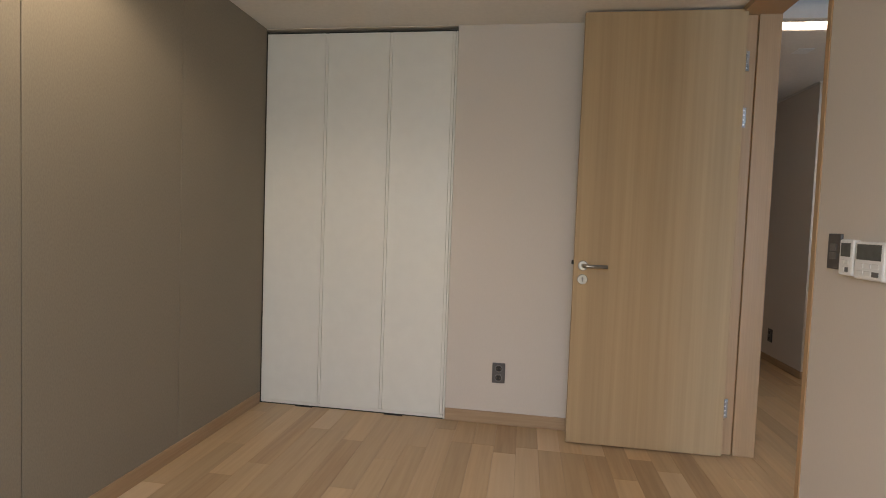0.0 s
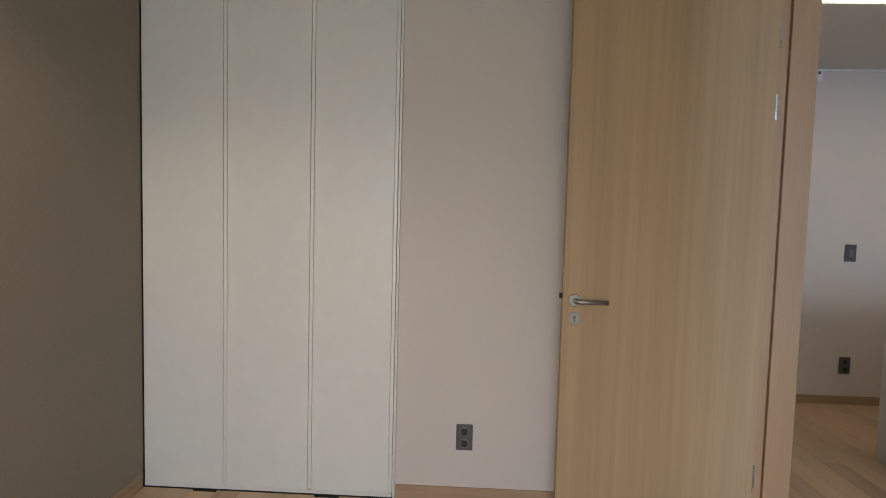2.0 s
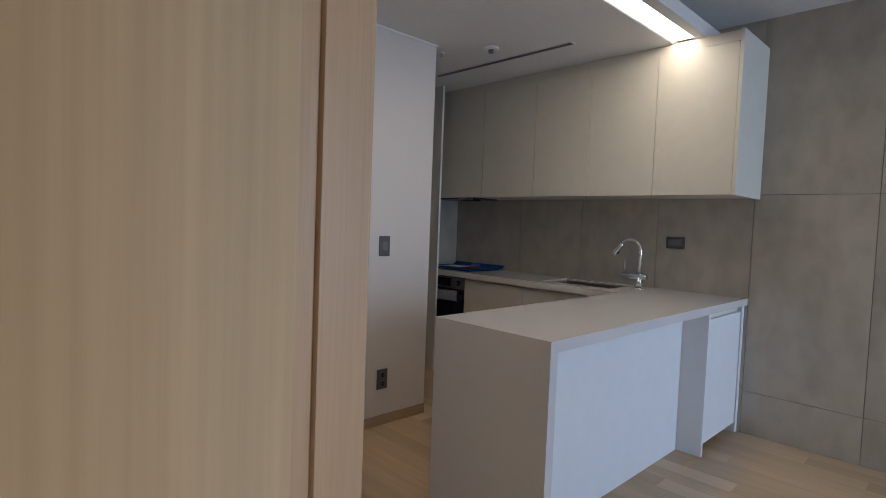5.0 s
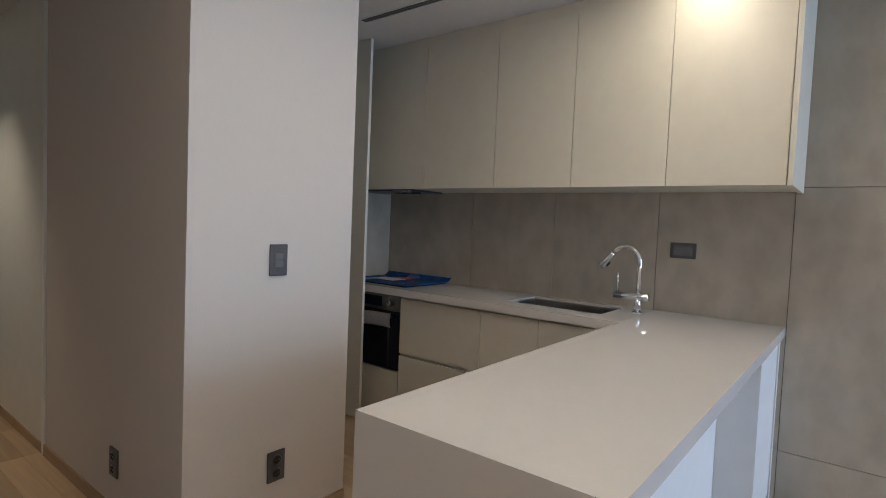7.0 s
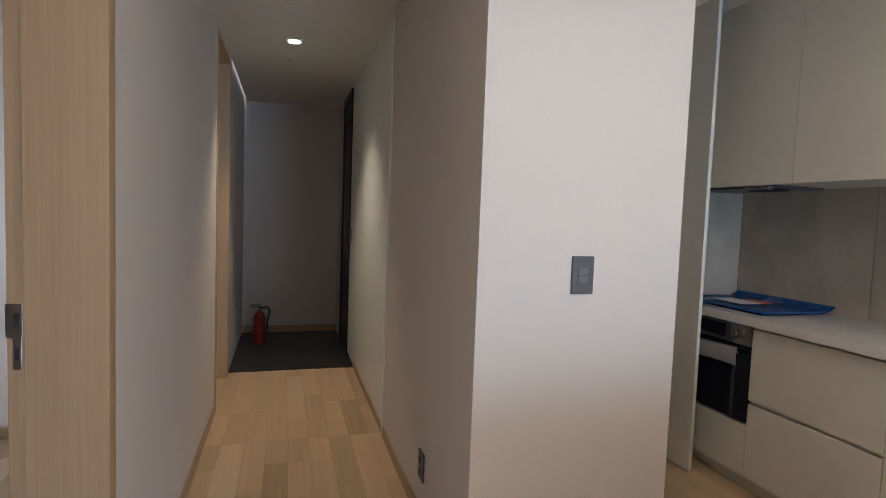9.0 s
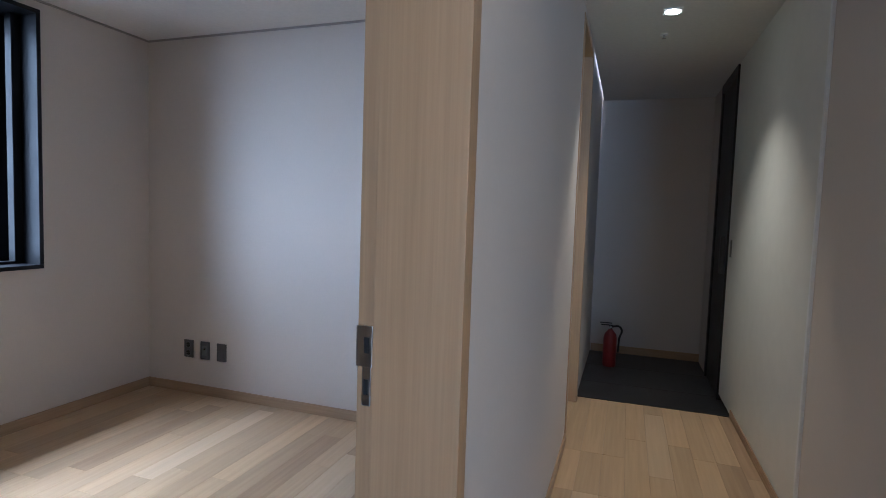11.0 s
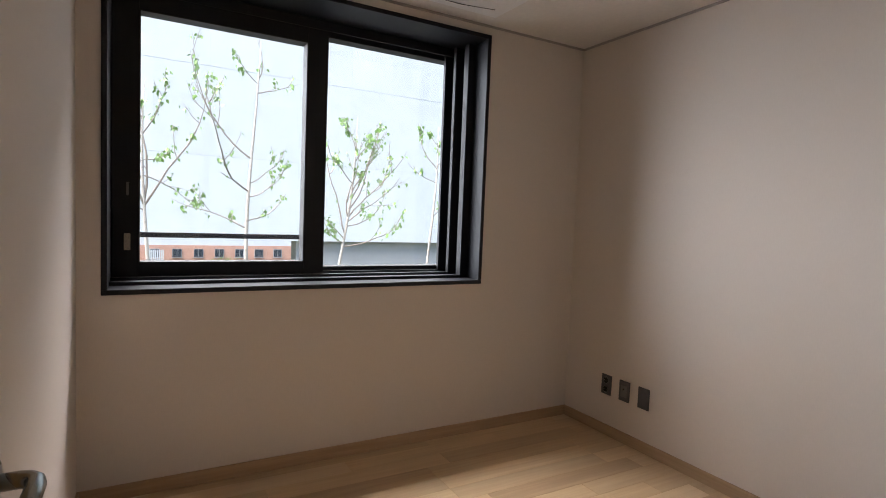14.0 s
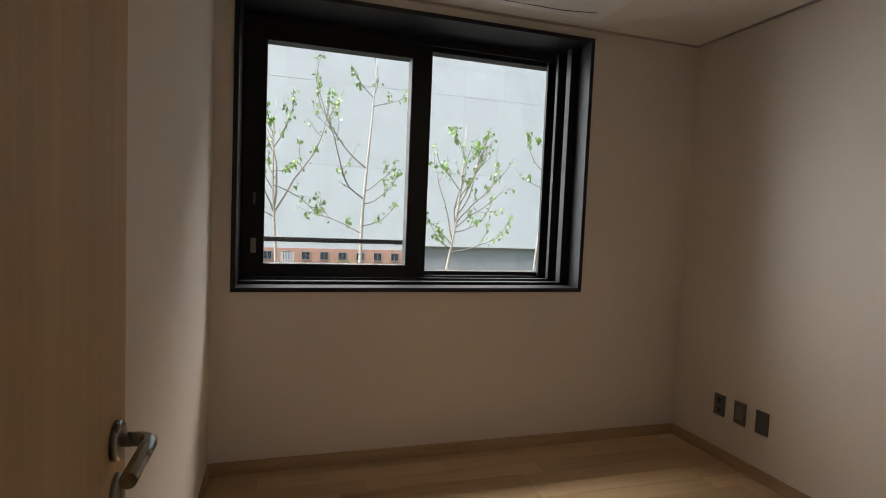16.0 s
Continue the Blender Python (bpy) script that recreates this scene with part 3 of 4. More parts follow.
def upper_cabinets():
    ys = [0.072, 0.530, 0.985, 1.441, 1.95, 2.66]
    for i, (a, b) in enumerate(zip(ys, ys[1:])):
        c = thing("wall_cabinet", (3.1, (a + b) / 2, 1.48), "cream handleless wall cabinet under the kitchen ceiling", "cabinet", group="wall cabinets over the worktop")
        part("body", box(2.862, XT - 0.002, a + 0.001, b - 0.001, 1.485, 2.335), CREAM, c)
        part("door", box(2.838, 2.859, a + 0.0015, b - 0.0015, 1.480, 2.331, 0.0012), CREAM, c)
    p = thing("cabinet_end_panel", (3.1, 0.06, 1.48), "cream end panel closing the row of wall cabinets", "panel")
    part("board", box(2.832, XT - 0.002, 0.050, 0.070, 1.477, 2.398, 0.0012), CREAM, p)
    s = thing("cabinet_scribe", (2.86, 1.3, 2.335), "cream filler strip between wall cabinets and ceiling", "trim")
    part("strip", boxes((2.852, 2.866, 0.072, 2.66, 2.3355, CH - 0.001), (2.840, XT - 0.003, 0.072, 0.253, 2.3355, CH - 0.002)), CREAM, s)
    h = thing("range_hood", (3.05, 2.4, 1.46), "slim steel cooker hood tucked under the wall cabinets", "cooker hood")
    part("body", box(2.90, 3.22, 2.10, 2.655, 1.472, 1.484, 0.003), GREYPLASTIC, h)
    part("front_lip", box(2.872, 2.905, 2.10, 2.24, 1.462, 1.478, 0.004), STEEL, h, "steel front edge")
    part("lamp_housing", box(2.91, 3.02, 2.12, 2.26, 1.458, 1.4715, 0.004), BLACK, h)


def base_units():
    rows = [(2.065, 2.655, "oven"), (1.460, 2.063, "drawers"), (1.102, 1.459, "door"), (0.72, 1.101, "door")]
    for a, b, kind in rows:
        if kind == "oven":
            c = thing("oven_unit", (3.1, (a + b) / 2, 0.08), "cream base unit housing a built-in oven over a drawer", "cabinet", group="base units along the tiled wall")
            part("body", boxes((2.822, XT - 0.003, a, a + 0.018, 0.08, 0.81), (2.822, XT - 0.003, b - 0.018, b, 0.08, 0.81), (2.822, XT - 0.003, a + 0.018, b - 0.018, 0.08, 0.325)), CREAM, c)
            part("drawer_front", box(2.800, 2.820, a + 0.0015, b - 0.0015, 0.075, 0.325, 0.0012), CREAM, c)
            o = thing("oven", (3.0, (a + b) / 2, 0.33), "built-in black glass oven still wrapped in protective film", "oven")
            part("body", box(2.822, 3.30, a + 0.02, b - 0.02, 0.327, 0.80), BLACK, o)
            part("control_panel", box(2.798, 2.821, a + 0.003, b - 0.003, 0.705, 0.805, 0.002), STEEL, o, "brushed steel control panel")
            part("display", box(2.7965, 2.7985, a + 0.16, b - 0.16, 0.725, 0.79), OVENGLASS, o, "black display")
            for k in (a + 0.085, b - 0.085):
                kn = part("knob", disc(bmesh.new(), (2.798, k, 0.755), NX, 0.021, 0.026, 24), STEEL, o)
                part("pointer", box(2.770, 2.773, k - 0.0015, k + 0.0015, 0.760, 0.774), BLACK, kn)
            d = part("oven_door", box(2.796, 2.821, a + 0.003, b - 0.003, 0.335, 0.700, 0.003), OVENGLASS, o, "black glass oven door")
            bar = tube(bmesh.new(), [(2.796, a + 0.05, 0.672), (2.760, a + 0.05, 0.672), (2.760, b - 0.05, 0.672), (2.796, b - 0.05, 0.672)], 0.008, 12)
            part("handle_bar", bar, STEEL, d)
            film = bmesh.new()
            grid = []
            for i in range(25):
                y = a + 0.03 + i * (b - a - 0.06) / 24
                col = []
                for j in range(7):
                    f = j / 6
                    x = 2.750 - 0.006 * math.sin(3.1 * f) - 0.006 * noise.noise((y * 16, f * 3, 1.0))
                    col.append(film.verts.new((x, y, 0.692 - f * (0.088 + 0.02 * noise.noise((y * 7, 2.0, 0.0))) - 0.03 * (i / 24 - 0.5) * 0.6)))
                grid.append(col)
            for p, q in zip(grid, grid[1:]):
                for j in range(6):
                    film.faces.new((p[j], q[j], q[j + 1], p[j + 1])).smooth = True
            bmesh.ops.solidify(film, geom=film.faces[:], thickness=0.0012)
            part("handle_wrap", film, PAPERWHITE, d, "crumpled white protective wrap over the handle")
            part("sticker", box(2.7945, 2.7962, b - 0.20, b - 0.06, 0.50, 0.62), BLUEFILM, d, "blue protective sticker")
            continue
        c = thing("base_unit", (3.1, (a + b) / 2, 0.08), "cream handleless kitchen drawer unit under the worktop" if kind == "drawers" else "cream handleless base cupboard under the worktop", "cabinet", group="base units along the tiled wall")
        part("body", box(2.822, XT - 0.003, a + 0.001, b - 0.001, 0.08, 0.66 if b < 1.5 else 0.775), CREAM, c)
        if kind == "drawers":
            part("drawer_front", box(2.800, 2.820, a + 0.0008, b - 0.0008, 0.075, 0.436, 0.0012), CREAM, c)
            part("drawer_front", box(2.800, 2.820, a + 0.0008, b - 0.0008, 0.452, 0.796, 0.0012), CREAM, c)
        else:
            part("door", box(2.800, 2.820, a + 0.0008, b - 0.0008, 0.075, 0.796, 0.0012), CREAM, c)
    g = thing("finger_groove", (2.83, 1.4, 0.785), "recessed metal finger groove under the worktop edge", "trim")
    part("channel", box(2.822, 2.834, 0.72, 2.06, 0.797, 0.812), CREAM, g)
    k = thing("plinth", (2.86, 1.7, 0), "recessed cream plinth under the base units", "plinth")
    part("board", box(2.845, 2.860, 0.70, 2.655, 0.002, 0.073, 0.001), CREAM, k)


def worktop():
    w = thing("worktop", (3.05, 1.4, 0.813), "white quartz worktop along the wall with a cut-out for the sink", "worktop")
    x0, x1, y0, y1 = 2.765, XT - 0.001, 0.672, 2.658
    sx0, sx1, sy0, sy1 = 2.91, 3.23, 0.82, 1.36
    bm = bmesh.new()
    rings = [[bm.verts.new((x, y, z)) for x, y in ((a, c), (b, c), (b, d), (a, d))] for a, b, c, d, z in ((x0, x1, y0, y1, 0.813), (x0, x1, y0, y1, 0.857), (sx0, sx1, sy0, sy1, 0.857), (sx0, sx1, sy0, sy1, 0.813))]
    for p, q in zip(rings, rings[1:] + rings[:1]):
        for k in range(4):
            bm.faces.new((p[k], p[(k + 1) % 4], q[(k + 1) % 4], q[k]))
    part("slab", bm, QUARTZ, w)
    s = thing("sink", ((sx0 + sx1) / 2, (sy0 + sy1) / 2, 0.64), "undermounted brushed steel kitchen sink", "sink")
    t = 0.003
    part("basin", boxes((sx0, sx1, sy0, sy1, 0.668, 0.672), (sx0, sx0 + t, sy0, sy1, 0.672, 0.846), (sx1 - t, sx1, sy0, sy1, 0.672, 0.846), (sx0 + t, sx1 - t, sy0, sy0 + t, 0.672, 0.846), (sx0 + t, sx1 - t, sy1 - t, sy1, 0.672, 0.846)), DARKSTEEL, s)
    dr = part("drain", disc(bmesh.new(), (3.07, 1.11, 0.672), (0, 0, 1), 0.055, 0.004, 28), CHROME, s)
    part("strainer", disc(bmesh.new(), (3.07, 1.11, 0.676), (0, 0, 1), 0.035, 0.002, 20), BLACK, dr)


def hob():
    h = thing("induction_hob", (3.05, 2.34, 0.857), "induction hob covered with blue protective film on the worktop", "hob")
    part("glass", box(2.845, 3.255, 2.07, 2.63, 0.8575, 0.864, 0.002), OVENGLASS, h)
    bm = bmesh.new()
    n, g = 20, []
    for i in range(n + 1):
        row = []
        for j in range(n + 1):
            x, y = 2.835 + 0.455 * i / n, 2.045 + 0.60 * j / n
            rim = 1.0 if 0 < i < n and 0 < j < n else 0.2
            row.append(bm.verts.new((x, y, 0.8665 + (0.03 * max(0.0, (i - n + 3) / 3) ** 2) + rim * (0.006 + 0.007 * noise.noise((x * 13, y * 13, 4))))))
        g.append(row)
    for i in range(n):
        for j in range(n):
            bm.faces.new((g[i][j], g[i + 1][j], g[i + 1][j + 1], g[i][j + 1])).smooth = True
    bmesh.ops.solidify(bm, geom=bm.faces[:], thickness=0.0015)
    part("film", bm, BLUEFILM, h, "wrinkled blue protective film")
    part("label", box(2.93, 3.06, 2.26, 2.46, 0.8795, 0.881), PAPERWHITE, h, "white printed label")
    part("label_print", box(3.06, 3.14, 2.26, 2.40, 0.8795, 0.8812), PAPERRED, h, "red printed label")


def peninsula():
    t = thing("peninsula_worktop", (2.2, 0.37, 0.813), "white quartz peninsula top with a waterfall end", "worktop")
    part("slab", prism([(1.1525, 0.857), (XT - 0.001, 0.857), (XT - 0.001, 0.813), (1.1965, 0.813)], 0.082, 0.670), QUARTZ, t)
    part("waterfall_end", prism([(1.152, 0.8568), (1.196, 0.8128), (1.196, 0.002), (1.152, 0.002)], 0.082, 0.670), QUARTZ, t)
    c = thing("peninsula_unit", (2.2, 0.45, 0), "white lacquered back of the kitchen peninsula", "cabinet")
    part("back_panel", box(1.206, 2.690, 0.236, 0.256, 0.002, 0.812), PUREWHITE, c)
    part("body", boxes((1.206, 2.76, 0.257, 0.64, 0.08, 0.811), (2.765, XT - 0.003, 0.30, 0.64, 0.08, 0.811)), CREAM, c)
    part("side_panel", box(2.692, 2.712, 0.095, 0.300, 0.002, 0.812, 0.001), PUREWHITE, c)
    k = thing("end_cupboard", (3.0, 0.2, 0), "narrow white cupboard under the peninsula beside the wall", "cabinet")
    part("body", box(2.714, 3.258, 0.125, 0.298, 0.075, 0.80), CREAM, k)
    part("door", box(2.716, 3.252, 0.103, 0.123, 0.068, 0.775, 0.0012), PUREWHITE, k)
    part("end_filler", box(3.260, XT - 0.001, 0.098, 0.298, 0.002, 0.812, 0.001), PUREWHITE, k)
    part("top_rail", box(2.716, 3.258, 0.125, 0.145, 0.80, 0.811), CREAM, k)


def faucet():
    f = thing("faucet", (3.10, 0.70, 0.857), "chrome kitchen tap with a high curved spout and side lever", "tap")
    x, y, z = 3.10, 0.705, 0.857
    part("base", tube(disc(bmesh.new(), (x, y, z), (0, 0, 1), 0.026, 0.008, 24), [(x, y, z + 0.006), (x, y, z + 0.085)], 0.018, 20), CHROME, f)
    part("body", tube(bmesh.new(), [(x, y - 0.055, z + 0.085), (x, y - 0.05, z + 0.085), (x, y + 0.12, z + 0.085), (x, y + 0.125, z + 0.085)], [0.018, 0.021, 0.021, 0.018], 20), CHROME, f)
    pts = [(x, y, z + 0.10), (x, y, z + 0.26)]
    for k in range(1, 10):
        a = math.pi * 0.82 * k / 9
        pts.append((x, y + 0.075 * (1 - math.cos(a)), z + 0.26 + 0.075 * math.sin(a)))
    part("spout", tube(bmesh.new(), pts, 0.0125, 18), CHROME, f)
    e, d = Vector(pts[-1]), (Vector(pts[-1]) - Vector(pts[-2])).normalized()
    head = part("spray_head", tube(bmesh.new(), [e - d * 0.002, e + d * 0.02, e + d * 0.075, e + d * 0.095, e + d * 0.10], [0.0135, 0.0145, 0.021, 0.022, 0.019], 18), CHROME, f)
    part("spray_key", tube(bmesh.new(), [e + d * 0.05 + Vector((0, -0.014, -0.012)), e + d * 0.075 + Vector((0, -0.016, -0.014))], 0.006, 10), RUBBER, head)
    part("lever", tube(bmesh.new(), [(x, y + 0.105, z + 0.10), (x, y + 0.107, z + 0.15), (x, y + 0.108, z + 0.20)], [0.006, 0.005, 0.004], 12), CHROME, f)


def tall_unit():
    t = thing("tall_cabinet", (2.9, 2.8, 0), "tall pale grey pantry cabinet with a full-height door", "cabinet")
    part("body", box(2.690, XT - 0.002, 2.676, 3.09, 0.05, 2.335), CREAM, t)
    part("door", box(2.668, 2.688, 2.268, 2.878, 0.012, CH - 0.004, 0.0015), CREAM, t)
    part("plinth", box(2.72, 2.735, 2.68, 3.08, 0.002, 0.05), CREAM, t)


kitchen_tiles()
upper_cabinets()
base_units()
worktop()
hob()
peninsula()
faucet()
tall_unit()


def covered_socket(t, local, o, u, n):
    part("flap", local(-0.048, 0.048, -0.026, 0.024, 0.008, 0.017, 0.004), KEYPLASTIC, t)
    part("hinge", local(-0.05, 0.05, 0.025, 0.034, 0.008, 0.013, 0.002), GREYPLASTIC, t)


plate_thing("splash_socket", (XT, 0.552, 1.184), Y, NX, 0.126, 0.080, "dark grey socket with a splash cover on the tiled wall", "socket", covered_socket)

# ---------------------------------------------------------------- ceiling fittings
strip = thing("led_strip", (1.5, 0.385, CH), "long lit linear ceiling light at the edge of the lowered ceiling", "ceiling light")
part("diffuser", box(0.40, 2.825, 0.324, 0.446, CH + 0.005, CH + 0.012), LED, strip, "glowing white diffuser")
part("trim", boxes((0.39, 2.835, 0.3155, 0.323, CH + 0.004, CH + 0.029), (0.39, 2.835, 0.447, 0.4545, CH + 0.004, CH + 0.029)), WHITEPLASTIC, strip)
slot = thing("linear_air_vent", (2.45, 1.51, CH), "long narrow grey linear air vent in the kitchen ceiling", "air vent")
part("frame", boxes((2.425, 2.430, 0.90, 2.12, CH - 0.004, CH), (2.475, 2.480, 0.90, 2.12, CH - 0.004, CH), (2.430, 2.475, 0.90, 0.906, CH - 0.004, CH), (2.430, 2.475, 2.114, 2.12, CH - 0.004, CH)), WHITEPLASTIC, slot)
part("core", box(2.430, 2.475, 0.906, 2.114, CH - 0.0015, CH - 0.0003), KEYPLASTIC, slot)
for x in (2.443, 2.461):
    part("blade", box(x - 0.002, x + 0.002, 0.906, 2.114, CH - 0.0035, CH - 0.0016), GREYPLASTIC, slot)


def sprinkler(x, y):
    s = thing("sprinkler", (x, y, CH), "small chrome fire sprinkler head in the white ceiling", "sprinkler", group="ceiling sprinklers")
    part("rosette", disc(bmesh.new(), (x, y, CH), (0, 0, -1), 0.022, 0.006, 20), WHITEPLASTIC, s)
    part("head", tube(bmesh.new(), [(x, y, CH - 0.005), (x, y, CH - 0.02), (x, y, CH - 0.026)], [0.007, 0.006, 0.014], 12), CHROME, s)


sprinkler(1.706, 0.625)
sprinkler(2.074, 1.676)
sprinkler(0.681, 4.21)
det = thing("smoke_detector", (2.206, 1.351, CH), "round white heat detector on the kitchen ceiling", "detector")
part("base", disc(bmesh.new(), (2.206, 1.351, CH), (0, 0, -1), 0.05, 0.016, 28), WHITEPLASTIC, det)
part("sensor", disc(bmesh.new(), (2.206, 1.351, CH - 0.015), (0, 0, -1), 0.018, 0.02, 18), KEYPLASTIC, det)


def downlight(x, y, lit, label):
    d = thing("downlight", (x, y, CH), label, "downlight")
    part("trim_plate", box(x - 0.05, x + 0.05, y - 0.05, y + 0.05, CH - 0.005, CH, 0.002), WHITEPLASTIC, d)
    part("lens", disc(bmesh.new(), (x, y, CH - 0.0052), (0, 0, -1), 0.038, 0.002, 28), LAMPGLASS if lit else WHITEPLASTIC, d, "glowing lens" if lit else "")


sensor = thing("motion_sensor", (1.262, PY, 2.305), "small white motion sensor high on the pier corner", "sensor")
part("case", box(1.236, 1.286, PY - 0.035, PY, 2.305, 2.385, 0.006), WHITEPLASTIC, sensor)
part("lens", disc(bmesh.new(), (1.261, PY - 0.034, 2.36), (0, -1, 0), 0.012, 0.006, 16), KEYPLASTIC, sensor)
downlight(0.702, 3.83, True, "small lit round downlight in the corridor ceiling")
downlight(0.735, 0.834, False, "small round white ceiling downlight, unlit")

# ---------------------------------------------------------------- corridor and porch
cup = thing("corridor_cupboard", (1.26, 4.0, 0), "flush white corridor cupboard with a tall sliding door", "cupboard")
# Pure white here puts the lit look of the edge into its colour.
part("edge_trim", box(PX0 - 0.011, 1.279, 3.042, 3.064, 0.004, CH - 0.002, 0.002), PUREWHITE, cup, "edge trim, whitened to look lit")
dd = part("door", box(PX0 + 0.002, 1.278, 3.067, 4.93, 0.006, CH - 0.004, 0.001), WHITE, cup)
part("flush_pull", box(PX0 + 0.0005, PX0 + 0.004, 4.80, 4.86, 1.02, 1.14, 0.001), GREYPLASTIC, dd, "dark recessed pull")
ent = thing("entrance_door", (1.25, 5.28, -0.045), "black metal entrance door with a dark lock in the porch", "door", kind="structure")
part("frame", boxes((PX0 - 0.01, 1.278, 4.94, 4.99, -0.043, CH - 0.01), (PX0 - 0.01, 1.278, 5.57, 5.62, -0.043, CH - 0.01), (PX0 - 0.01, 1.278, 4.99, 5.57, CH - 0.08, CH - 0.01), bevel=0.002), DARKDOOR, ent)
lf = part("leaf", box(PX0 + 0.004, 1.277, 4.992, 5.568, -0.043, CH - 0.082, 0.002), DARKDOOR, ent)
part("lock", box(PX0 - 0.03, PX0 + 0.003, 5.06, 5.12, 0.88, 1.16, 0.008), GREYPLASTIC, lf)

ext = thing("fire_extinguisher", (0.438, 5.55, -0.04), "red fire extinguisher standing on the dark porch floor", "fire extinguisher")
ex, ey, ez = 0.438, 5.55, -0.043
part("cylinder", tube(bmesh.new(), [(ex, ey, ez), (ex, ey, ez + 0.008), (ex, ey, ez + 0.252), (ex, ey, ez + 0.290), (ex, ey, ez + 0.311), (ex, ey, ez + 0.328)], [0.055, 0.058, 0.058, 0.048, 0.03, 0.017], 28), REDPAINT, ext)
part("valve", tube(bmesh.new(), [(ex, ey, ez + 0.323), (ex, ey, ez + 0.361)], 0.016, 16), CHROME, ext)
part("lever", boxes((ex - 0.085, ex + 0.02, ey - 0.010, ey + 0.010, ez + 0.361, ez + 0.368), (ex - 0.095, ex + 0.01, ey - 0.010, ey + 0.010, ez + 0.380, ez + 0.386), bevel=0.002), RUBBER, ext)
hose = [(ex + 0.01, ey, ez + 0.353)] + [(ex + 0.05 + 0.045 * math.sin(a), ey, ez + 0.319 + 0.045 * math.cos(a)) for a in (0.3, 0.8, 1.3, 1.7)] + [(ex + 0.075, ey, ez + 0.252), (ex + 0.070, ey, ez + 0.126)]
part("hose", tube(bmesh.new(), hose, 0.009, 12), RUBBER, ext)

# ---------------------------------------------------------------- window of the small room


def window():
    w = thing("window_1", (XW - 0.2, (WY0 + WY1) / 2, WZ0), "black aluminium sliding window with two panes and a safety bar", "window", kind="structure")
    d0, d1 = XW - 0.40, XW + 0.012
    t = 0.022
    part("window_frame", boxes((d0, d1, WY0, WY0 + t, WZ0 + t, WZ1 - t), (d0, d1, WY1 - t, WY1, WZ0 + t, WZ1 - t), (d0, d1, WY0, WY1, WZ0, WZ0 + t), (d0, d1, WY0, WY1, WZ1 - t, WZ1), bevel=0.0015), BLACKALU, w)
    tracks = bmesh.new()
    for x0, x1, k in ((XW - 0.17, XW - 0.12, 0.045), (XW - 0.26, XW - 0.23, 0.065), (XW - 0.365, XW - 0.34, 0.075)):
        bx(tracks, x0, x1, WY1 - t - k, WY1 - t, WZ0 + t, WZ1 - t, 0.002)
        bx(tracks, x0, x1, WY0 + t, WY1 - t, WZ0 + t, WZ0 + t + k * 0.35, 0.002)
    bx(tracks, XW - 0.272, XW - 0.262, WY0 + t, WY1 - t - 0.066, WZ1 - t - 0.05, WZ1 - t, 0.002)
    part("track_profile", tracks, BLACKALU, w)

    def sash(name, x0, x1, a, b, c, d, ga, gb, gc, gd):
        s = part(name, boxes((x0, x1, a, ga, c, d), (x0, x1, gb, b, c, d), (x0, x1, ga, gb, c, gc), (x0, x1, ga, gb, gd, d), bevel=0.002), BLACKALU, w)
        xm = (x0 + x1) / 2
        part("bead", boxes((x0 + 0.004, x1 + 0.003, ga, ga + 0.006, gc, gd), (x0 + 0.004, x1 + 0.003, gb - 0.006, gb, gc, gd), (x0 + 0.004, x1 + 0.003, ga + 0.006, gb - 0.006, gc, gc + 0.006), (x0 + 0.004, x1 + 0.003, ga + 0.006, gb - 0.006, gd - 0.006, gd)), RUBBER, s)
        g = part("pane", box(xm - 0.008, xm + 0.008, ga + 0.001, gb - 0.001, gc + 0.001, gd - 0.001), GLASS, s)
        g.visible_shadow = False
        return s

    left = sash("sash", XW - 0.36, XW - 0.275, WY0 + t, 1.865, WZ0 + t, WZ1 - t, 0.985, 1.757, 0.985, 2.145)
    sash("sash", XW - 0.455, XW - 0.37, 1.80, WY1 + 0.06, WZ0 + 0.02, WZ1 - 0.01, 1.885, 2.745, 0.945, 2.225)
    hd = part("sash_handle", box(XW - 0.276, XW - 0.262, 0.925, 0.955, 1.045, 1.125, 0.003), STEEL, left, "small steel sash pull")
    part("latch_tab", box(XW - 0.264, XW - 0.258, 0.937, 0.947, 1.30, 1.36, 0.001), KEYPLASTIC, hd)
    part("safety_bar", box(XW - 0.62, XW - 0.585, WY0 - 0.05, 1.86, 1.09, 1.118, 0.003), BLACKALU, w, "dark horizontal safety bar outside")
    part("bar_bracket", boxes((XW - 0.63, XW - 0.40, WY0 - 0.06, WY0 - 0.02, 1.08, 1.13), (XW - 0.63, XW - 0.456, 1.825, 1.855, 1.085, 1.125)), BLACKALU, w)


window()
ac = thing("ceiling_air_unit", (-1.95, 2.0, CB), "flat white air-conditioner panel set in the ceiling with a curved slot", "air conditioner")
part("panel", box(-2.42, -1.45, 1.55, 2.65, CB - 0.012, CB - 0.0005, 0.004), WHITEPLASTIC, ac)
arc = bmesh.new()
tube(arc, [(-2.36, 1.62 + 0.96 * k / 16, CB - 0.0125 + 0.0) if k < 14 else (-2.36 + 0.012 * (k - 13), 1.62 + 0.96 * k / 16, CB - 0.0125) for k in range(17)], 0.0025, 8)
part("slot", arc, GREYPLASTIC, ac)
for z, y0 in ((0, 1.7), (1, 2.3)):
    part("vane", box(-2.30, -1.60, y0, y0 + 0.07, CB - 0.0165, CB - 0.0115, 0.002), WHITEPLASTIC, ac)

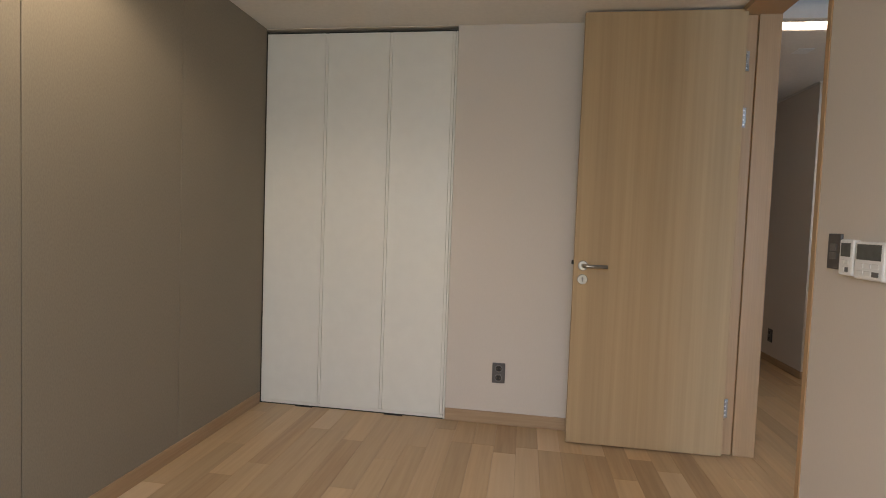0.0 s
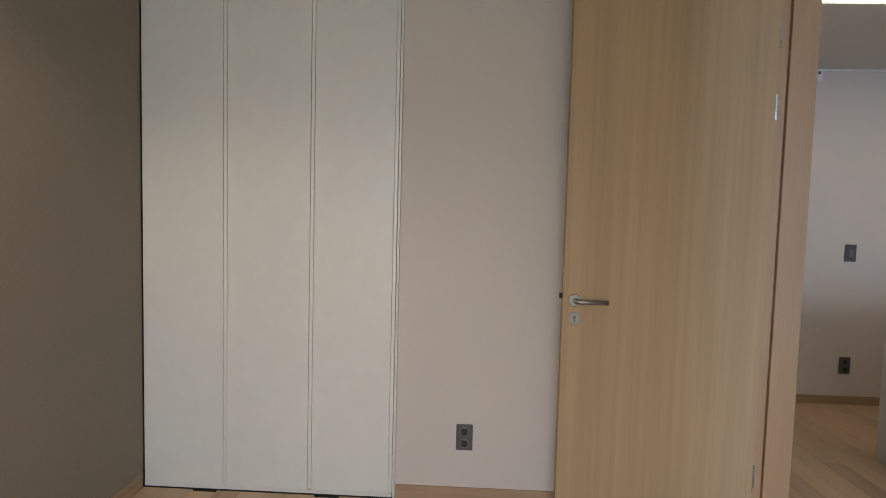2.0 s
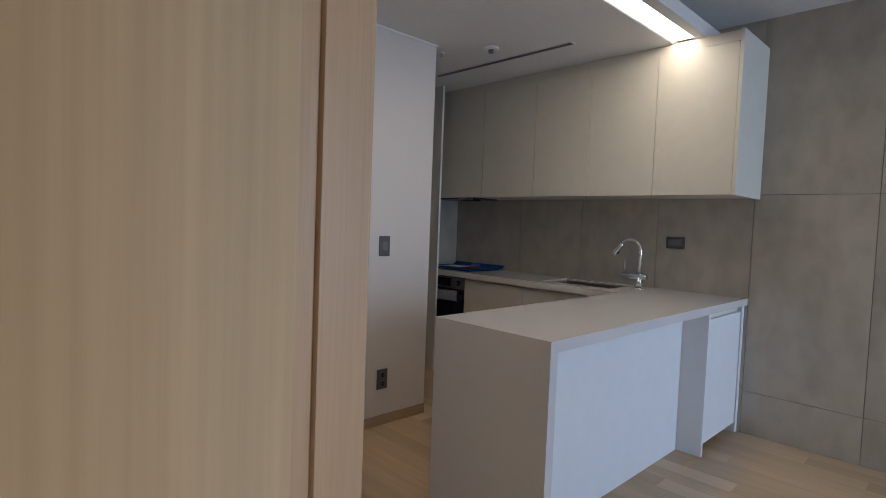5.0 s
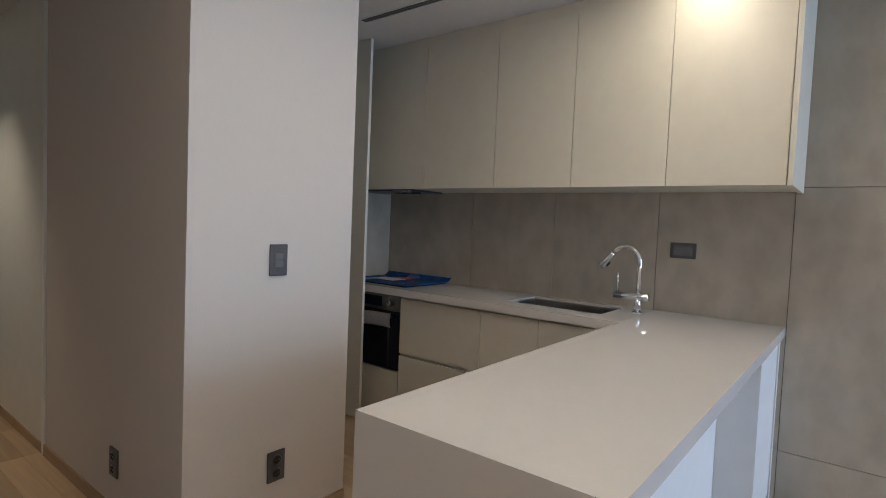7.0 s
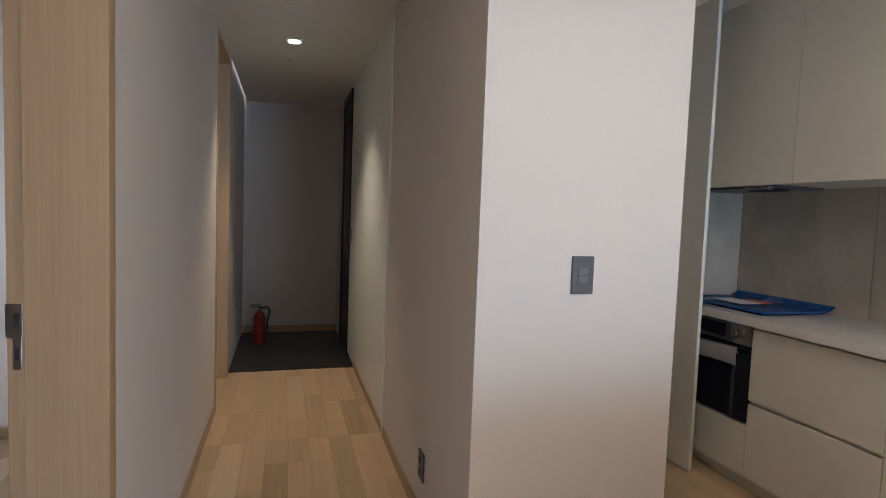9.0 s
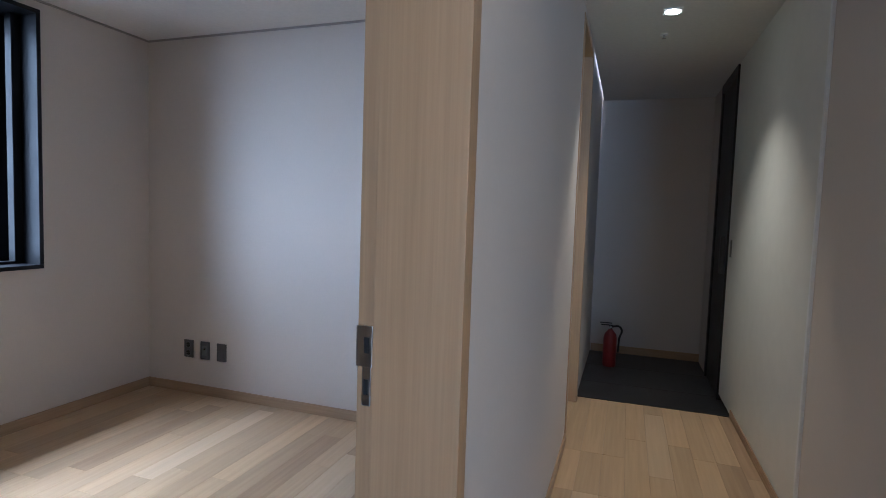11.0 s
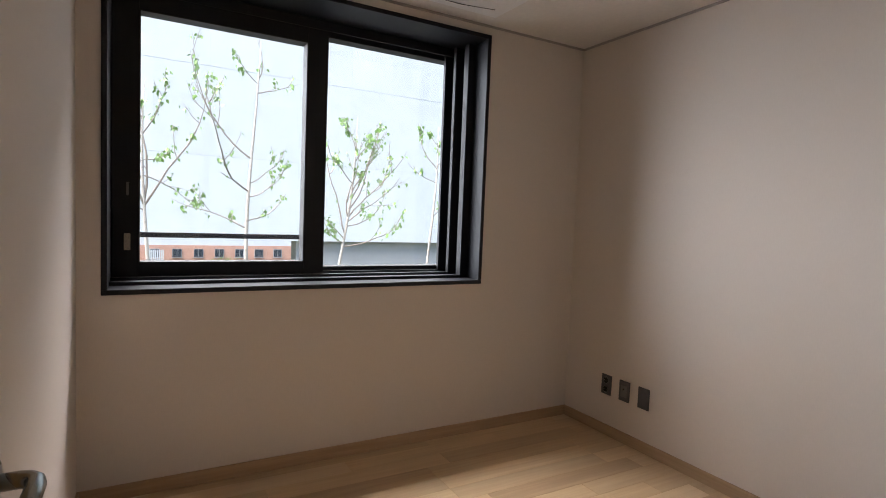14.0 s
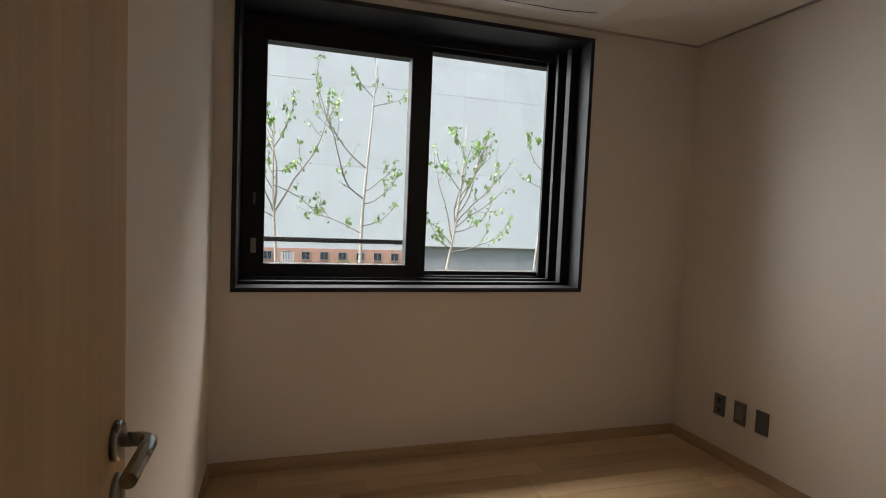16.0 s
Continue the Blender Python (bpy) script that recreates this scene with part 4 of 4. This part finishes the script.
# ---------------------------------------------------------------- outside
structure("ground", box(-400, 60, -300, 300, -6.4, -6.0), GROUND, "planted ground outside the building", "ground")
fac = thing("neighbour_building", (-13.0, 10, -6.0), "large pale grey panelled building facade behind the trees", "building")
part("core", box(-20, -12.515, -16.7, 28.45, 0.55, 11.45), FACADEBASE, fac)
ys = [-16.7 + 1.05 * k for k in range(44)]
zs = [0.55, 2.37, 4.25, 6.05, 7.85, 9.65, 11.45]
for a, b in zip(ys, ys[1:]):
    for c, d in zip(zs, zs[1:]):
        part("panel", box(-12.515, -12.5, a + 0.0009, b - 0.0009, c + 0.004, d - 0.004), FACADE, fac)
part("base_wall", boxes((-13.2, -12.7, 4.15, 28.4, -6.0, 0.55), (-13.2, -12.7, -16, -4, -6.0, 0.55), (-20, -19, -16, -9, -6.0, 0.55)), FACADEBASE, fac, "grey base wall")
part("parapet", box(-20, -12.48, -16.7, 28.45, 11.45, 11.75), FACADEBASE, fac)

brick = thing("brick_building", (-64, 0, -6.0), "low brick building with small dark windows under a white storey", "building")
part("wall", box(-74, -64, -30, 60, -6.0, -2.96), BRICKFACE, brick)
part("upper_wall", box(-74, -64.1, -30, 60, -2.96, 3.0), FACADE, brick, "plain white upper storey")
part("roof", box(-74.3, -63.7, -30.3, 60.3, 3.0, 3.4), FACADEBASE, brick)
for k in range(-14, 24):
    y, z = 5.73 + 2.12 * k, -4.23
    win = part("window", box(-64.05, -63.93, y, y + 0.87, z, z + 0.85), FARGLASS, brick)
    part("frame", boxes((-64, -63.90, y - 0.05, y, z - 0.05, z + 0.9), (-64, -63.90, y + 0.87, y + 0.92, z - 0.05, z + 0.9), (-64, -63.90, y, y + 0.87, z + 0.85, z + 0.9), (-64, -63.86, y - 0.08, y + 0.95, z - 0.10, z - 0.04), (-64, -63.91, y + 0.42, y + 0.46, z, z + 0.85)), FACADEBASE, win)
screen = thing("slatted_screen", (-62, 2.0, -6.0), "pale grey slatted metal screen in front of the brick wall", "fence")
for k in range(9):
    part("slat", box(-62.05, -62.0, 1.25 + 0.17 * k, 1.36 + 0.17 * k, -6.0, -3.3), FACADE, screen)
part("rail", boxes((-62.1, -62.05, 1.2, 2.75, -3.5, -3.42), (-62.1, -62.05, 1.2, 2.75, -5.6, -5.52)), FACADEBASE, screen)


def shrub(x, y, z, seed):
    rnd = random.Random(seed)
    t = thing("shrub", (x, y, -6.0), "small bright green shrub before the brick building", "shrub")
    leaf, stem = bmesh.new(), bmesh.new()
    for k in range(5):
        a = rnd.uniform(0, 6.3)
        tube(stem, [(x, y, -6.0), (x + 0.3 * math.cos(a), y + 0.3 * math.sin(a), -5.2), (x + 0.5 * math.cos(a), y + 0.6 * math.sin(a), z)], [0.04, 0.03, 0.01], 6)
    for k in range(260):
        p = Vector((x + rnd.gauss(0, 0.4), y + rnd.gauss(0, 0.55), z + rnd.gauss(-0.3, 0.35)))
        q = Euler((rnd.uniform(0, 6.3), rnd.uniform(0, 6.3), 0)).to_matrix()
        leaf.faces.new([leaf.verts.new(p + q @ (Vector(c) * 0.16)) for c in ((0, 0, 0), (0.4, 0.5, 0.1), (0, 1.1, 0), (-0.4, 0.5, 0.1))])
    part("stems", stem, TWIG, t)
    part("leaves", leaf, LEAF, t, kind="stuff")


shrub(-60.0, 8.3, -4.25, 4)


def birch(x, y, height, seed, lean, limbs, leaf_count, label):
    """A slim young birch: tapered trunk, thin crooked limbs with twigs, and single leaves hanging in loose rows."""
    rnd = random.Random(seed)
    t = thing("birch_tree", (x, y, -6.02), label, "tree", group="young birch trees outside the window")
    trunk, twig, leaf = bmesh.new(), bmesh.new(), bmesh.new()
    n = 26
    spine = []
    for k in range(n + 1):
        f = k / n
        spine.append(Vector((x + 0.05 * math.sin(9 * f + seed), y + lean * (f - 0.72) * 3 + 0.05 * math.sin(13 * f + 1.7 * seed), -6.02 + height * f)))
    tube(trunk, spine, [0.047 * (1 - k / n) ** 0.72 + 0.0028 for k in range(n + 1)], 10)

    def leaf_at(p):
        size = rnd.uniform(0.026, 0.050)
        q = Euler((rnd.gauss(-1.35, 0.5), rnd.uniform(-0.5, 0.5), rnd.uniform(0, 6.3))).to_matrix()
        shape = ((0, 0, 0), (0.38, 0.30, 0.06), (0.30, 0.65, 0.03), (0, 1.1, -0.06), (-0.30, 0.65, 0.03), (-0.38, 0.30, 0.06))
        vs = [leaf.verts.new(p + q @ (Vector(s) * size)) for s in shape]
        leaf.faces.new(vs[:4])
        leaf.faces.new((vs[0], vs[3], vs[4], vs[5]))

    rows = []

    def limb(base, d, length, r0, level, weight):
        steps = 10 if level == 0 else 6
        pts = [base]
        bend = Vector((rnd.uniform(-0.03, 0.03), rnd.uniform(-0.03, 0.03) - 0.04 * math.copysign(1, d.y), rnd.uniform(0.0, 0.05)))
        for s in range(steps):
            d = (d + bend + Vector((rnd.uniform(-0.2, 0.2), rnd.uniform(-0.2, 0.2), rnd.uniform(-0.16, 0.18)))).normalized()
            pts.append(pts[-1] + d * length / steps)
        tube(twig, pts, [r0 * (1 - 0.85 * s / steps) + 0.0013 for s in range(steps + 1)], 6 if level == 0 else 4)
        rows.append((pts, weight))
        if level < 2:
            for s in range(2, steps):
                if rnd.random() < (0.42 if level == 0 else 0.5):
                    way = (pts[s + 1] - pts[s]).normalized()
                    off = Vector((rnd.uniform(-1, 1), rnd.uniform(-1, 1), rnd.uniform(-0.4, 0.9))).normalized()
                    limb(pts[s], (way + off * 0.9).normalized(), length * rnd.uniform(0.16, 0.42), r0 * 0.45, level + 1, rnd.choice((0.3, 0.7, 1.2, 1.7)))

    for z0, dy, dz, weight in limbs:
        f = (z0 + 6.02) / height
        i = min(int(f * n), n - 1)
        base = spine[i].lerp(spine[i + 1], f * n - i)
        span = Vector((rnd.uniform(-0.3, 0.3) * (abs(dy) + 0.2), dy, dz))
        limb(base, (span.normalized() + Vector((0, 0.25 * math.copysign(1, dy), -0.12))).normalized(), span.length * 1.15, 0.003 + 0.006 * span.length, 0, weight)
    total = sum(w * len(p) for p, w in rows)
    for pts, w in rows:
        for _ in range(int(leaf_count * w * len(pts) / total + rnd.random())):
            u = (0.3 + 0.7 * rnd.random()) * (len(pts) - 1.001)
            p = pts[int(u)].lerp(pts[int(u) + 1], u % 1)
            leaf_at(p + Vector((rnd.gauss(0, 0.012), rnd.gauss(0, 0.018), rnd.gauss(-0.014, 0.012))))
    part("trunk", trunk, BARK, t)
    part("limbs", twig, TWIG, t)
    part("leaves", leaf, LEAF, t, kind="stuff")


# limbs: height on the trunk, reach along the row of trees, rise, share of the leaves
birch(-6.0, 1.02, 8.5, 3, 0.02, [(1.2, -0.35, 0.5, 1.0), (1.25, -0.17, 1.0, 1.0), (1.25, 0.3, 1.2, 1.2), (1.3, 0.1, 1.35, 1.3), (1.5, -0.3, 0.6, 1.2), (1.55, 0.55, -0.02, 1.0), (1.7, 0.25, 0.1, 1.0), (1.9, -0.2, 0.5, 1.2), (1.95, 0.15, 0.5, 1.2), (2.1, -0.1, 0.35, 1.0)],
      560, "slim young birch with fresh green leaves beyond the window")
birch(-6.0, 2.0, 9.05, 8, 0.04, [(1.05, -0.6, 0.32, 0.7), (1.13, 0.45, 0.2, 0.7), (1.39, 0.44, 0.02, 0.2), (1.44, -0.8, 0.7, 1.0), (1.53, 0.42, 0.2, 1.2), (1.79, -0.85, 0.65, 0.8), (2.5, 0.35, 0.2, 0.3), (2.6, -0.25, 0.2, 0.5), (2.65, 0.18, 0.33, 0.8)],
      300, "thin sparse birch with a white trunk beyond the window")
birch(-6.0, 2.97, 8.4, 5, 0.2, [(0.86, 0.65, 0.3, 1.0), (0.9, -0.35, 0.35, 0.6), (0.95, -0.25, 0.45, 0.6), (1.0, -0.15, 1.05, 1.0), (1.1, 0.55, 0.25, 0.8), (1.15, 0.5, 0.5, 1.0), (1.2, 0.38, 0.85, 1.2), (1.2, -0.1, 0.8, 1.0), (1.3, 0.28, 0.95, 1.2), (1.4, 0.1, 0.85, 1.3), (1.5, 0.2, 0.7, 1.2), (1.6, -0.2, 0.5, 1.0), (1.85, 0.14, 0.45, 1.2), (2.0, -0.1, 0.3, 1.0)],
      620, "leafy young birch standing against the pale facade")
birch(-6.0, 4.19, 8.4, 12, 0.0, [(1.25, 0.2, 0.3, 0.7), (1.68, -0.28, 0.28, 0.1), (1.85, -0.22, 0.5, 1.6), (1.9, 0.17, 0.3, 1.6), (2.15, -0.12, 0.15, 0.2)],
      190, "sparse young birch with few leaves by the facade")

# ---------------------------------------------------------------- porch stones and floor boards


def porch_stones():
    w = bpy.data.objects["floor_porch"]
    for i in range(2):
        for j in range(3):
            part("stone_tile", box(0.245 + i * 0.5, 0.742 + i * 0.5, 4.49 + j * 0.525, 5.01 + j * 0.525, -0.05, -0.043, 0.0008), DARKTILE, w)
    part("threshold", box(0.245, 1.236, 4.455, 4.49, -0.10, 0.002, 0.002), DARKTILE, w)


def boarded(name, x0, x1, y0, y1, label, seed, skip=(), marked=(), edge=-1.581):
    """A boarded floor: oak boards along y with thin joints and staggered ends. marked: x, start and tone of boards that stand out."""
    rnd = random.Random(seed)
    f = structure(name, box(x0, x1, y0, y1, -0.10, -0.012), SUBFLOOR, label, "floor")
    wide, long = 0.1138, 0.90
    shared = {}
    for i in range(math.floor((x0 - edge) / wide), math.ceil((x1 - edge) / wide)):
        a, b = max(edge + i * wide, x0), min(edge + (i + 1) * wide, x1)
        if b - a < 0.004:
            continue
        y = y0 - rnd.choice((0.0, 0.2, 0.35, 0.5, 0.68, 0.8)) * long
        own = [m for m in marked if a < m[0] < b]
        if own:
            y = own[0][1] - long * math.ceil((own[0][1] - y0) / long)
        while y < y1:
            c, d = max(y, y0), min(y + long, y1)
            y += long
            if d - c < 0.02 or any(p <= (a + b) / 2 <= q and r <= c and d <= s for p, q, r, s in skip):
                continue
            tone = rnd.random()
            tone = next((m[2] for m in own if c < m[1] + 0.45 < d), tone)
            mat = PALEPLANK if tone < 0.10 else DARKPLANK if tone > 0.91 else PLANK
            key = (round(b - a, 4), round(d - c, 4), mat.name)
            if key not in shared:
                bm = bmesh.new()
                w2, l2, e = key[0] / 2 - 0.0003, key[1] / 2 - 0.0003, 0.0006
                low = [bm.verts.new((sx * w2, sy * l2, -0.012)) for sx, sy in ((-1, -1), (1, -1), (1, 1), (-1, 1))]
                mid = [bm.verts.new((sx * w2, sy * l2, -e)) for sx, sy in ((-1, -1), (1, -1), (1, 1), (-1, 1))]
                top = [bm.verts.new((sx * (w2 - e), sy * (l2 - e), 0)) for sx, sy in ((-1, -1), (1, -1), (1, 1), (-1, 1))]
                for p, q in ((low, mid), (mid, top)):
                    for k in range(4):
                        bm.faces.new((p[k], p[(k + 1) % 4], q[(k + 1) % 4], q[k]))
                bm.faces.new(top)
                me = bpy.data.meshes.new("board")
                bm.to_mesh(me)
                bm.free()
                me.materials.append(mat)
                shared[key] = me
            ob = new("board", shared[key])
            ob.parent = f
            ob.location = ((a + b) / 2, (c + d) / 2, 0)


porch_stones()
boarded("floor_bedroom", XL - 0.012, XD, -4.2, 0.0, "oak boarded bedroom floor", 1, skip=((0.0, 0.3, -4.2, -1.2),), marked=((-0.524, -0.55, 1.0), (-0.98, -1.20, 0.0), (-1.094, -1.29, 0.0)), edge=-1.604)
boarded("floor_hall", XD, XT + 0.01, -1.5, 3.1, "oak boarded floor of kitchen and hall", 2, skip=((1.24, 1.94, 1.594, 3.11), (XD, XC - 0.05, 0.14, 0.70)))
boarded("floor_corridor", 0.05, 1.28, 3.1, 4.455, "oak boarded corridor floor", 3, marked=((0.42, 2.65, 1.0), (1.10, 2.78, 1.0)))
boarded("floor_small_room", XW, XD, YB0, YB1, "oak boarded floor of the small room", 4, marked=((-2.44, 1.0, 0.0), (-1.524, 2.445, 0.0), (-0.955, 2.28, 1.0)))
